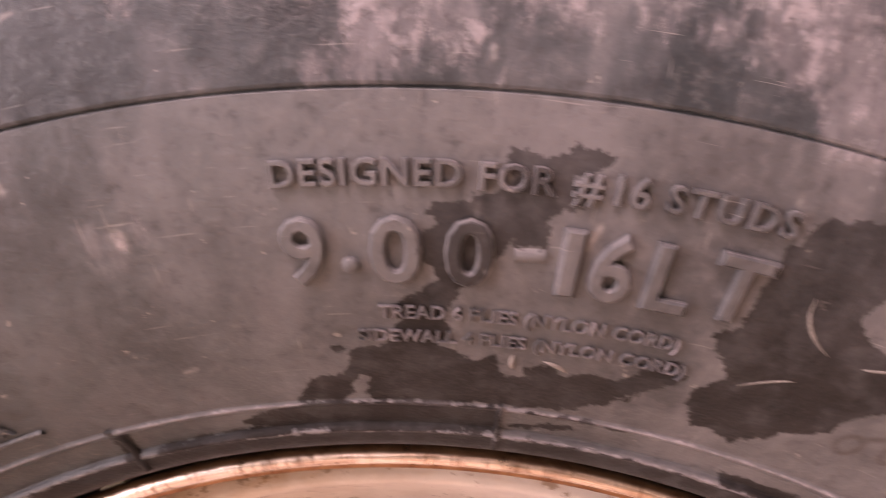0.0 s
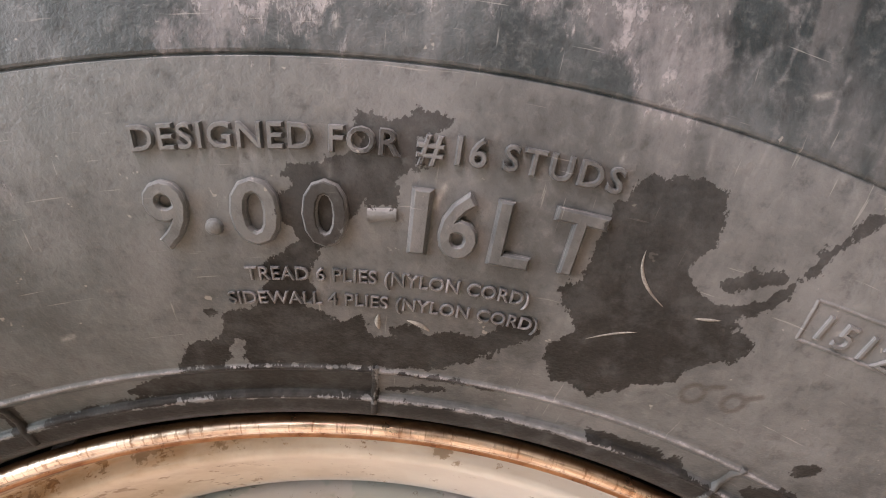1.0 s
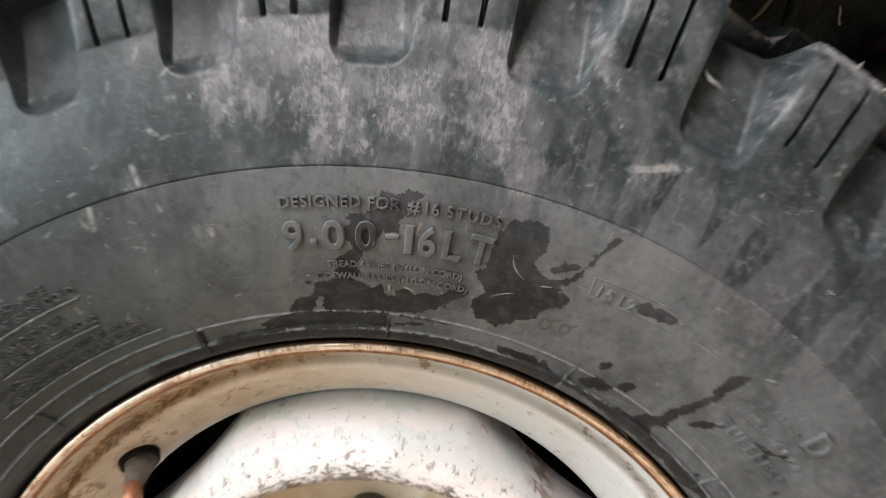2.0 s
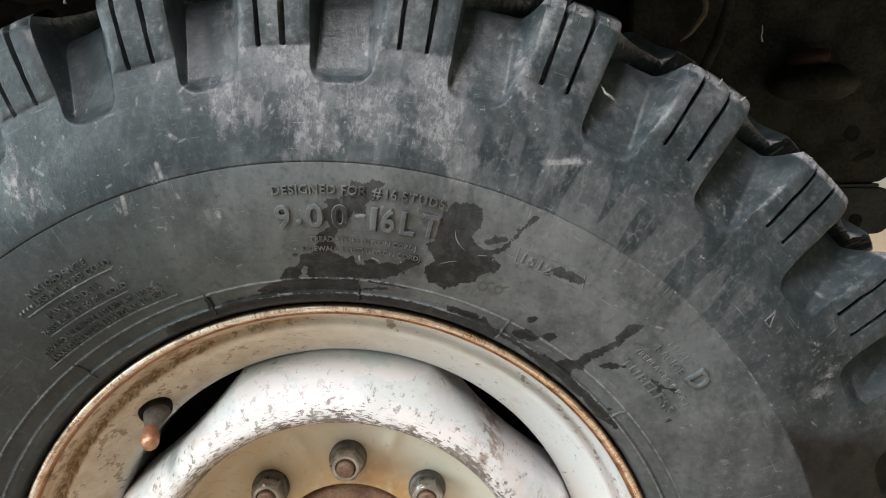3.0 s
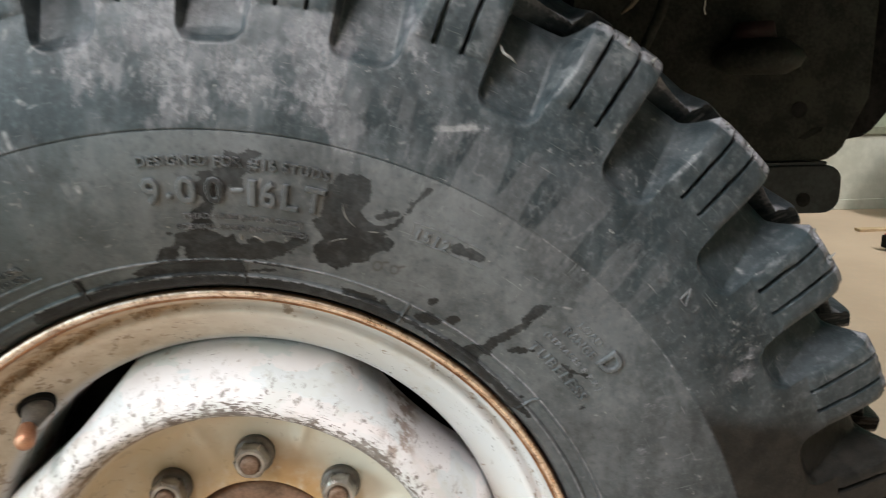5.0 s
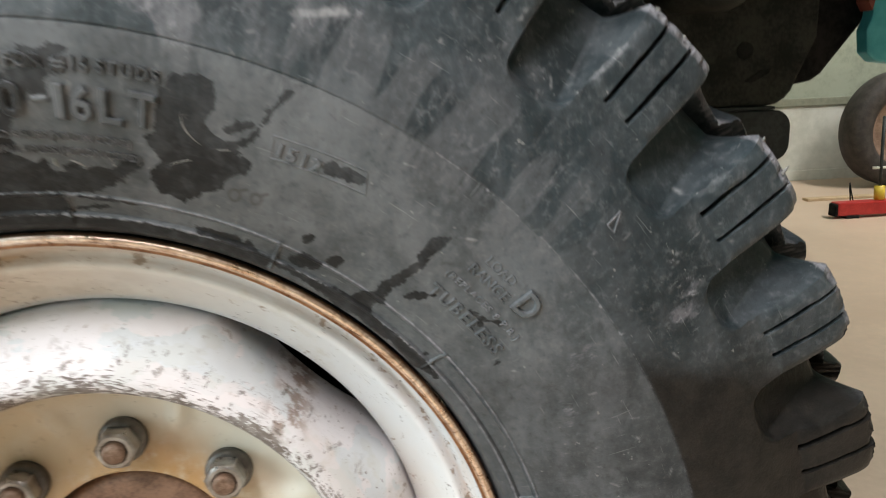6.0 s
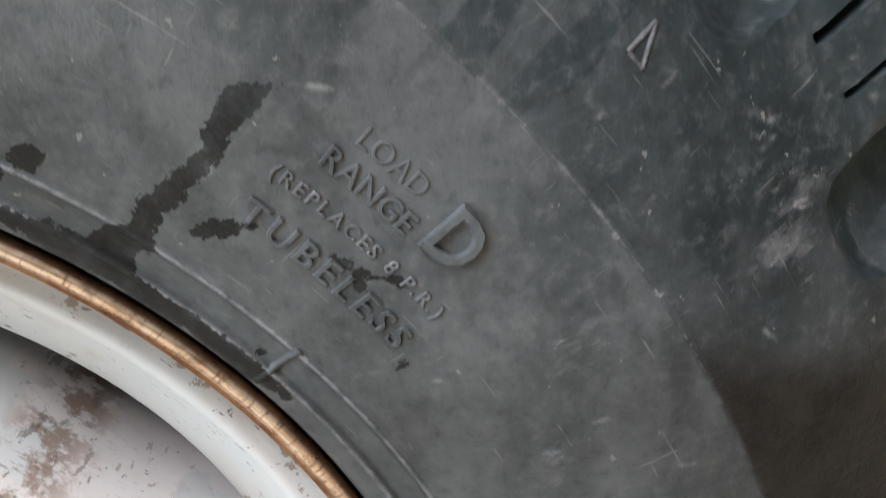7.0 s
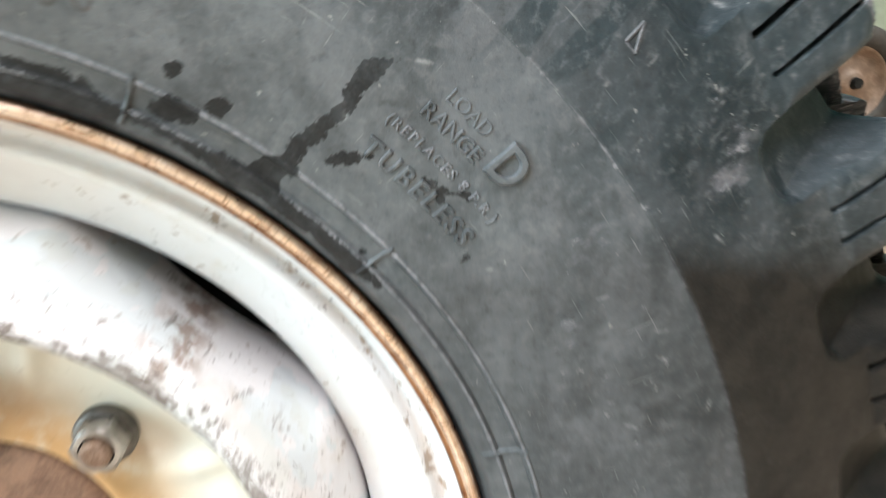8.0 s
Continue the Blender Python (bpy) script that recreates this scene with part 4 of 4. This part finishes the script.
lettering("D", 49.62, 51.70, 0.2800, 0.2920, 0.0018, 0.034)
lettering("(REPLACES 8 P.R.)", 43.2, 52.9, 0.2705, 0.2738, 0.0005, 0.018)
lettering("TUBELESS", 43.2, 53.1, 0.2586, 0.2648, 0.0008, 0.026)
lettering("MAX LOAD SINGLE", -33.9, -25.9, 0.2843, 0.2880, 0.0010, 0.018)
lettering("LBS AT 50 PSI COLD", -34.0, -23.6, 0.2784, 0.2822, 0.0010, 0.018)
lettering("MAX LOAD DUAL", -34.2, -26.4, 0.2690, 0.2726, 0.0010, 0.018)
lettering("2685 LBS AT 50 PSI COLD", -36.6, -23.7, 0.2628, 0.2664, 0.0010, 0.018)
lettering("MAX LOAD SINGLE 1375 KG AT 350 KPA", -38.9, -20.3, 0.2542, 0.2576, 0.0010, 0.018)
lettering("MAX LOAD DUAL 1215 KG AT 350 KPA", -39.1, -20.3, 0.2488, 0.2522, 0.0010, 0.018)
raised_dot(-1.0, 0.2772, 0.0016)
raised_arc("hyphen", 5.36, 6.55, 0.2806, 0.2811, 0.0011, 0.0010, -0.012)
lettering("1512", 25.0, 28.7, 0.2785, 0.2845, 0.0008, 0.020)


for a0 in (-36.3, -35.75, -35.2, -34.65):
    raised_arc("worn_figure", a0, a0 + 0.30, 0.2803, 0.2803, 0.0011, 0.0008)
raised_arc("raised_line", -35.8, -23.8, 0.2766, 0.2758, 0.0006, 0.0009)
raised_arc("raised_line", -36.2, -24.2, 0.2611, 0.2601, 0.0006, 0.0009)
raised_arc("raised_line", -40.6, -19.1, 0.2474, 0.2466, 0.0006, 0.0009)
for a0, a1, r0, r1 in ((24.5, 33.0, 0.2768, 0.2800), (24.2, 32.2, 0.2862, 0.2892), (24.2, 24.5, 0.2862, 0.2768), (32.2, 33.0, 0.2892, 0.2800)):
    raised_arc("serial_border", a0, a1, r0, r1, 0.0004, 0.0003, -0.001)
for a0, r0, a1, r1 in ((49.95, 0.3353, 49.96, 0.3439), (49.96, 0.3439, 50.72, 0.3354), (50.72, 0.3354, 49.95, 0.3353)):
    raised_arc("triangle_mark", a0, a1, r0, r1, 0.0005, 0.0005)

# a torn sliver of rubber hanging in a pocket
def on_side(r, a, out):
    return (r * math.sin(math.radians(a)), float(bulge(r)) - out, r * math.cos(math.radians(a)))


part("torn_sliver", tube([on_side(0.3850, 25.1, -0.002), on_side(0.3816, 25.6, 0.001), on_side(0.3810, 26.2, 0.001), on_side(0.3797, 26.8, 0.0005)], [0.0004, 0.0008, 0.0008, 0.0003], 8), CHALK, tyre, "pale torn sliver of rubber", True)

# small torn burrs along the outer corners of the lugs
burr_rng = np.random.RandomState(11)
for a in (-27.4, -17.9, -7.2, -4.6, 6.8, 9.4, 18.7, 21.4, 23.6, 31.0, 33.4, 35.6, 42.8, 45.2, 53.6, 56.2):
    q = math.radians(a)
    lean_a, lean_r, size = burr_rng.uniform(-0.6, 0.6), burr_rng.uniform(0.2, 1.0), burr_rng.uniform(0.0015, 0.0040)
    spots_at = [(0.4172 + k * size * lean_r, -0.0172 - 0.0005 * k, q + k * size * lean_a / 0.417) for k in (-0.4, 0.3, 1.0)]
    part("torn_burr", tube([(rr * math.sin(t), y, rr * math.cos(t)) for rr, y, t in spots_at], [0.0009, 0.0007, 0.0002], 6), CHALK, tyre, "", True)

# creases and chalk marks
def chalk_curve(ends, radius):
    """A thin pale crease through three places of (r, degrees)."""
    (r0, a0), (r1, a1), (r2, a2) = ends
    pts = [on_side((1 - k) ** 2 * r0 + 2 * k * (1 - k) * r1 + k * k * r2, (1 - k) ** 2 * a0 + 2 * k * (1 - k) * a1 + k * k * a2, -0.0001) for k in np.linspace(0, 1, 12)]
    part("chalk_mark", tube(pts, [radius * (0.25 + 0.75 * math.sin(math.pi * i / 11)) for i in range(12)], 8), CHALK, tyre, "", True)


chalk_curve(((0.2838, 16.8), (0.2768, 16.8), (0.2730, 18.6)), 0.0004)
chalk_curve(((0.2727, 20.1), (0.2733, 20.6), (0.2743, 21.2)), 0.0004)
chalk_curve(((0.2562, 7.4), (0.2560, 8.1), (0.2539, 8.6)), 0.0006)
chalk_curve(((0.2572, 6.0), (0.2550, 5.9), (0.2531, 6.05)), 0.0007)
chalk_curve(((0.2600, 16.0), (0.2640, 17.2), (0.2655, 18.2)), 0.0003)

# rim: rolled rusty lip, then the painted inside down to the well
LIP = [(0.2125, 0.0125), (0.2150, 0.0085), (0.2178, 0.0055), (0.2195, 0.0030), (0.2200, 0.0008), (0.2194, -0.0012), (0.2180, -0.0022), (0.2164, -0.0020), (0.2152, -0.0002), (0.2148, 0.0008), (0.2143, 0.0005), (0.2136, 0.0006), (0.2130, 0.0018), (0.2127, 0.0040)]
v, f = lathe(LIP, ring(360))
rim_paint = [(0.2127, 0.0040), (0.2119, 0.0064), (0.2098, 0.0120), (0.2080, 0.0172), (0.2064, 0.0204), (0.2050, 0.0212), (0.2036, 0.0198), (0.2020, 0.0174), (0.2006, 0.0166), (0.1990, 0.0172), (0.1965, 0.0204),
             (0.1930, 0.0257), (0.1880, 0.0320), (0.1830, 0.0374), (0.1785, 0.0413), (0.1757, 0.0440), (0.1741, 0.0468), (0.1735, 0.0520), (0.1735, 0.0700), (0.1735, 0.1200), (0.190, 0.140), (0.200, 0.178)]
v2, f2 = lathe(rim_paint, ring(360))
rim = link_mesh("rim", v2, f2, PAINT, wheel, "cream painted steel rim with rust stains")
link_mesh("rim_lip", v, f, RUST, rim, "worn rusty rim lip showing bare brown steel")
v, f = lathe([(0.2125, 0.0125), (0.2100, 0.0190), (0.2075, 0.0240), (0.2035, 0.034), (0.190, 0.060)], ring(180))
link_mesh("bead_seat", v, f, RUST, rim)

# disc, pressed, pulled in at four places to leave openings to the rim
DISC = [(0.1733, 0.0950), (0.1732, 0.0660), (0.1728, 0.0530), (0.1714, 0.0430), (0.1680, 0.0345), (0.1625, 0.0265), (0.1560, 0.0200), (0.1500, 0.0158), (0.1450, 0.0132), (0.1412, 0.0121), (0.1385, 0.0121),
        (0.1356, 0.0136), (0.1332, 0.0168), (0.1308, 0.0222), (0.1282, 0.0305), (0.1255, 0.0400), (0.1225, 0.0485), (0.1185, 0.0555), (0.1135, 0.0605), (0.1075, 0.0640), (0.1015, 0.0660), (0.0950, 0.0674), (0.0860, 0.0680), (0.0720, 0.0680),
        (0.0660, 0.0672), (0.0630, 0.0660), (0.0608, 0.0662), (0.0600, 0.0680), (0.0598, 0.0760)]
ths = ring(360)
off = (np.degrees(ths) % 90) - 45
gap = np.clip(1 - (off / 23.0) ** 2, 0, 1)
pr = np.array(DISC)
rad = pr[:, :1] - np.clip((pr[:, :1] - 0.148) / 0.0285, 0, 1) * 0.0205 * gap[None]
nut_ring = np.degrees(ths) % 45
near_nut = np.exp(-((np.minimum(nut_ring, 45 - nut_ring) / 8.5) ** 2))[None] * np.exp(-(((pr[:, :1] - 0.082) / 0.016) ** 2))
crease = np.degrees(ths + 0.06 * np.sin(3 * ths)) % 45 - 22.5
yy = pr[:, 1:] - 0.011 * gap[None] * np.clip((pr[:, :1] - 0.149) / 0.022, 0, 1) - 0.0022 * near_nut - 0.0062 * np.exp(-((crease / 3.6) ** 2))[None] * np.exp(-(((pr[:, :1] - 0.1045) / 0.011) ** 2))
v = np.stack([rad * np.sin(ths)[None], yy + 0 * rad, rad * np.cos(ths)[None]], -1).reshape(-1, 3)
disc = link_mesh("disc", v, grid_faces(len(pr), len(ths), True), PAINT, wheel, "white painted steel wheel disc, chipped along its crest")

v, f = lathe([(0.0620, 0.0950), (0.0585, 0.0790), (0.0565, 0.0740), (0.0535, 0.0715), (0.0480, 0.0705), (0.0300, 0.0700), (0.0005, 0.0700)], ring(96))
hub = link_mesh("hub", v, f, HUB_RUST, wheel, "rust-brown steel hub behind the centre hole")
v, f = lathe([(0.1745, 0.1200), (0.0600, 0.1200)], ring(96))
link_mesh("brake_drum", v, f, NEAR_BLACK, wheel, "black brake drum seen through the openings")


def nut_mesh():
    verts, rings = [], []
    n = 48
    def loop(y, radius, hexed):
        a = ring(n)
        rr = radius / np.cos((a + np.pi / 6) % (np.pi / 3) - np.pi / 6) if hexed else radius + 0 * a
        return [(rr[i] * math.sin(a[i]), y, rr[i] * math.cos(a[i])) for i in range(n)]
    rows = [loop(-0.0010, 0.0105, True), loop(-0.0148, 0.0105, True)]
    top = np.minimum(np.array([math.hypot(p[0], p[2]) for p in loop(0, 0.0105, True)]), 0.0111)
    a = ring(n)
    rows.append([(top[i] * math.sin(a[i]), -0.0162, top[i] * math.cos(a[i])) for i in range(n)])
    rows += [loop(-0.0178, 0.0095, False), loop(-0.0178, 0.0075, False), loop(-0.0120, 0.0070, False)]
    for row in rows:
        verts += row
    return verts, grid_faces(len(rows), n, True)


nv, nf = nut_mesh()
sv, sf = lathe([(0.0066, -0.010), (0.0066, -0.0195), (0.0058, -0.0210), (0.0035, -0.0214), (0.0002, -0.0215)], ring(24))
wv, wf = lathe([(0.0100, 0.0), (0.0138, 0.0), (0.0139, -0.0040), (0.0134, -0.0056), (0.0120, -0.0064), (0.0100, -0.0066)], ring(40))
nut_data = stud_data = washer_data = None
for k in range(8):
    a = math.radians(1.0 + 45 * k)
    place = Matrix.Translation((0.0826 * math.sin(a), 0.0664, 0.0826 * math.cos(a))) @ Matrix.Rotation(a + 0.3 * k, 4, "Y")
    if nut_data is None:
        nut = link_mesh("lug_nut", nv, nf, NUT_STEEL, wheel, "grimy steel hex wheel nut", smooth=False)
        stud = link_mesh("stud", sv, sf, STUD, nut, "brown rusty wheel stud")
        washer = link_mesh("washer", wv, wf, WASHER, nut, "dark washer")
        nut_data, stud_data, washer_data = nut.data, stud.data, washer.data
    else:
        nut = tagged(new("lug_nut", nut_data), "grimy steel hex wheel nut")
        nut.parent = wheel
        stud = tagged(new("stud", stud_data), "brown rusty wheel stud")
        stud.parent = nut
        washer = tagged(new("washer", washer_data), "dark washer")
        washer.parent = nut
    nut.matrix_local = place

# valve, leaning out of a hole in the rim
va = math.radians(-42.0)
def spot(r, y, a=va):
    return (r * math.sin(a), y, r * math.cos(a))
valve = part("valve", tube([spot(0.1855, 0.039), spot(0.1836, 0.0305), spot(0.1812, 0.0225), spot(0.1790, 0.0145), spot(0.1782, 0.0115)], [0.0092, 0.0086, 0.0066, 0.0048, 0.0042], 24), STEM, wheel, "dusty rubber tyre valve stem", True)
part("valve_cap", tube([spot(0.1787, 0.0132), spot(0.1783, 0.0118), spot(0.1757, 0.0062), spot(0.1736, 0.0012), spot(0.1724, -0.0014), spot(0.1719, -0.0025)], [0.0040, 0.0050, 0.0055, 0.0057, 0.0045, 0.0012], 24), COPPER, valve, "dull copper valve cap", True)
# solid dark plug in place of the hole's shade
hole = part("valve_hole", tube([spot(0.1870, 0.0346), spot(0.1834, 0.0306)], [0.0118, 0.0108], 28), NEAR_BLACK, rim)

# ---- the truck's underside behind the wheel ----
under = empty("parked_truck", 0.45, 0.5, 0.6, "old turquoise truck with a near-black underside", "truck")
def under_part(name, bm, material, label="", smooth=False):
    for vv in bm.verts:
        vv.co -= Vector((0.45, 0.5, 0.6))
    return part(name, bm, material, under, label, smooth)


def rounded(x0, x1, z0, z1, rad, corners):
    """An outline with some corners rounded; corners: which of bl, br, tr, tl."""
    out = []
    for key, cx, cz, start in (("bl", x0, z0, 180), ("br", x1, z0, 270), ("tr", x1, z1, 0), ("tl", x0, z1, 90)):
        if key in corners:
            ox, oz = (cx + rad if cx == x0 else cx - rad), (cz + rad if cz == z0 else cz - rad)
            out += [(ox + rad * math.cos(math.radians(start + 15 * i)), oz + rad * math.sin(math.radians(start + 15 * i))) for i in range(7)]
        else:
            out.append((cx, cz))
    return out


under_part("spring_plate", slab(rounded(0.36, 0.625, 0.594, 0.652, 0.020, ("br", "tr")), 0.446, 0.458, 0.002), CHASSIS, "grey steel plate with a round hole")
# solid dark pieces set on plate and bracket in place of the holes' shade
under_part("plate_hole", tube([(0.580, 0.4452, 0.611), (0.580, 0.4490, 0.611)], 0.0085, 24), NEAR_BLACK)
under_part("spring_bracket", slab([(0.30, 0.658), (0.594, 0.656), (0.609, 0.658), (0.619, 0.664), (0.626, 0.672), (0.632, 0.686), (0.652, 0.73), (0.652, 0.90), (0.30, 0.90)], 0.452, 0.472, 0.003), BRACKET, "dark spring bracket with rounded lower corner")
under_part("bracket_hole", tube([(0.569, 0.4512, 0.717), (0.569, 0.4540, 0.717)], 0.0095, 20), NEAR_BLACK)
under_part("bracket_slot", slab([(0.570, 0.684), (0.578, 0.682), (0.598, 0.692), (0.600, 0.697), (0.588, 0.696)], 0.4512, 0.454), NEAR_BLACK)
under_part("leaf_spring", slab([(0.25, 0.6525), (0.606, 0.6525), (0.606, 0.6560), (0.25, 0.6560)], 0.448, 0.50), CHASSIS)
under_part("frame_rail", box(bmesh.new(), -1.2, 0.70, 0.52, 0.60, 0.72, 1.0, 0.006), NEAR_BLACK, "black steel frame rail")
under_part("rail_end", slab([(0.60, 0.680), (0.660, 0.677), (0.678, 0.680), (0.690, 0.688), (0.706, 0.708), (0.736, 0.745), (0.750, 0.768), (0.755, 0.82), (0.755, 1.02), (0.60, 1.02)], 0.50, 0.60, 0.004), NEAR_BLACK)
under_part("axle_tube", tube([(0.0, 0.14, HUB_Z), (0.0, 0.9, HUB_Z), (0.0, 1.5, HUB_Z)], 0.055, 24), NEAR_BLACK, "black axle tube", True)
# reaches forward and low, out of view, to shade the underside
under_part("wheel_arch", slab([(-0.84, 0.45), (-0.70, 0.70), (-0.44, 0.89), (0.0, 0.935), (0.42, 0.925), (0.66, 0.90), (0.66, 0.93), (0.42, 0.955), (0.0, 0.965), (-0.46, 0.92), (-0.73, 0.73), (-0.87, 0.45)], -0.04, 0.95), NEAR_BLACK, "near-black wheel arch")
under_part("inner_panel", box(bmesh.new(), -1.2, 0.56, 0.62, 0.64, 0.30, 1.2), NEAR_BLACK)
under_part("spring_seat", tube([(0.505, 0.43, 0.758), (0.505, 0.43, 0.766), (0.505, 0.43, 0.776), (0.505, 0.43, 0.784), (0.505, 0.43, 0.797)], [0.030, 0.044, 0.049, 0.046, 0.028], 28), BRACKET, "round greenish spring seat", True)
under_part("rubber_bush", tube([(0.499, 0.43, 0.796), (0.499, 0.43, 0.815)], [0.024, 0.020], 20), DARKRED, "small red rubber bush", True)
under_part("cord", tube([(0.356, 0.40, 0.884), (0.362, 0.40, 0.872), (0.366, 0.40, 0.862), (0.365, 0.40, 0.852), (0.358, 0.40, 0.842), (0.350, 0.40, 0.832), (0.340, 0.40, 0.824)], [0.0014, 0.0026, 0.0034, 0.0032, 0.0030, 0.0024, 0.0010], 8), STRAW, "frayed straw-coloured cord", True)

under_part("brake_hose", tube([(0.405, 0.42, 0.90), (0.398, 0.42, 0.862), (0.388, 0.42, 0.825), (0.372, 0.42, 0.79), (0.350, 0.42, 0.76)], 0.006, 10), BRACKET, "dark grimy brake hose", True)
# pale bar added in place of two bright glints on a bolt
under_part("bolt_glint", tube([(0.4295, 0.40, 0.840), (0.4300, 0.40, 0.832), (0.4290, 0.40, 0.828), (0.4308, 0.40, 0.822)], [0.0004, 0.0008, 0.0005, 0.0009], 8), SHEET, "small pale bar in place of glints on a bolt", True)

panel = under_part("body_panel", slab([(0.716, 0.80), (0.712, 0.775), (0.714, 0.75), (0.708, 0.735), (0.711, 0.71), (0.722, 0.700), (0.78, 0.692), (1.5, 0.69), (1.5, 1.62), (0.716, 1.62)], 0.45, 0.47, 0.003), BLUEGREEN, "chipped turquoise body panel")
edge = slab([(0.705, 0.765), (0.711, 0.755), (0.715, 0.775), (0.720, 0.80), (0.720, 1.62), (0.710, 1.62), (0.709, 0.80)], 0.448, 0.469)
for vv in edge.verts:
    vv.co -= Vector((0.45, 0.5, 0.6))
part("rusty_edge", edge, REDRUST, panel, "rusty red panel edge")
# added, out of view: its low edge keeps lamp light off the underside
under_part("unseen_side_panel", slab([(-1.5, 0.50), (-0.80, 0.50), (-0.66, 0.70), (-0.42, 0.86), (0.0, 0.905), (0.42, 0.89), (0.62, 0.82), (0.74, 0.68), (1.5, 0.66), (1.5, 1.62), (-1.5, 1.62)], -0.06, -0.04, 0.003), BLUEGREEN, "unseen turquoise truck side, added to keep light off the underside")

under_part("bonnet", box(bmesh.new(), -1.5, 1.5, -0.06, 1.62, 1.62, 1.66, 0.012), BLUEGREEN, "turquoise truck body top")
under_part("far_side_panel", box(bmesh.new(), -1.5, 1.5, 1.60, 1.62, 1.0, 1.62), BLUEGREEN)
under_part("end_panel", box(bmesh.new(), -1.52, -1.50, -0.06, 1.62, 0.5, 1.62), BLUEGREEN)
under_part("end_panel", box(bmesh.new(), 1.50, 1.52, -0.06, 1.62, 1.0, 1.62), BLUEGREEN)

# ---- the far side of the garage ----
for i in range(7):
    x0 = 1.2 + 0.62 * i
    tagged(part("wall_sheet", box(bmesh.new(), x0, x0 + 0.612, 3.680, 3.698, 0.06, 0.43, 0.004), SHEET), "greyish white sheet fixed low on the wall", "wall panel", "wall sheets", "structure")
tagged(part("baseboard", box(bmesh.new(), 0.0, 7.0, 3.672, 3.698, 0.0, 0.06, 0.004), SHEET), "pale skirting along the wall foot", "trim", kind="structure")
tagged(part("trim", box(bmesh.new(), 0.0, 7.0, 3.668, 3.698, 0.43, 0.475, 0.005), OLIVE), "dull olive rail along the wall", "trim", kind="structure")

# wheel of another vehicle; only the wheel is built
other = empty("other_wheel", 2.98, 3.28, 0.31, "dark dusty tyre on a brown steel rim by the wall", "wheel")
v, f = lathe([(0.19, 0.06), (0.195, 0.01), (0.22, -0.004), (0.26, -0.010), (0.29, 0.002), (0.306, 0.025), (0.310, 0.08), (0.306, 0.135), (0.29, 0.16), (0.22, 0.165), (0.19, 0.12)], ring(96))
link_mesh("tyre", v, f, DARKTYRE, other)
v, f = lathe([(0.195, 0.012), (0.186, 0.012), (0.180, 0.035), (0.150, 0.050), (0.120, 0.040), (0.080, 0.045), (0.06, 0.02), (0.045, 0.012), (0.001, 0.012)], ring(64))
link_mesh("rim", v, f, BROWNRIM, other, "brown rusty steel rim")
part("axle_cap", tube([(0, 0.02, 0), (0, -0.02, 0)], [0.035, 0.026], 20), NEAR_BLACK, other)

jack = empty("floor_jack", 2.18, 2.66, 0.0, "red steel jack beam with thin upright handle on the floor", "jack")
beam = part("side_beam", box(bmesh.new(), 0.0, 0.80, -0.03, 0.03, 0.012, 0.072, 0.008), RED, jack)
part("end_cap", box(bmesh.new(), -0.010, 0.012, -0.027, 0.027, 0.010, 0.066, 0.006), NEAR_BLACK, beam, "black end cap")
for x in (0.07, 0.72):
    part("foot", box(bmesh.new(), x - 0.03, x + 0.03, -0.034, 0.034, 0.0, 0.014, 0.003), NEAR_BLACK, jack)
part("handle", tube([(0.21, 0.0, 0.07), (0.21, 0.01, 0.25), (0.21, 0.02, 0.44)], 0.007, 12), CHASSIS, jack, smooth=True)
part("cross_pin", tube([(0.175, 0.012, 0.215), (0.245, 0.012, 0.215)], 0.006, 10), SHEET, jack, smooth=True)
part("handle_grip", tube([(0.21, 0.0, 0.072), (0.21, 0.006, 0.135)], 0.022, 14), YELLOW, jack, "yellow plastic collar", True)
# thin bent wire behind the beam
part("hose", tube([(0.10, 0.02, 0.07), (0.105, 0.05, 0.12), (0.12, 0.08, 0.14), (0.15, 0.12, 0.10), (0.19, 0.16, 0.006)], 0.003, 10), NEAR_BLACK, jack, "thin bent black wire", True)
tagged(part("wooden_batten", box(bmesh.new(), 2.30, 2.66, 3.05, 3.10, 0.0, 0.014, 0.003), WOOD), "thin wooden batten lying on the floor", "batten")
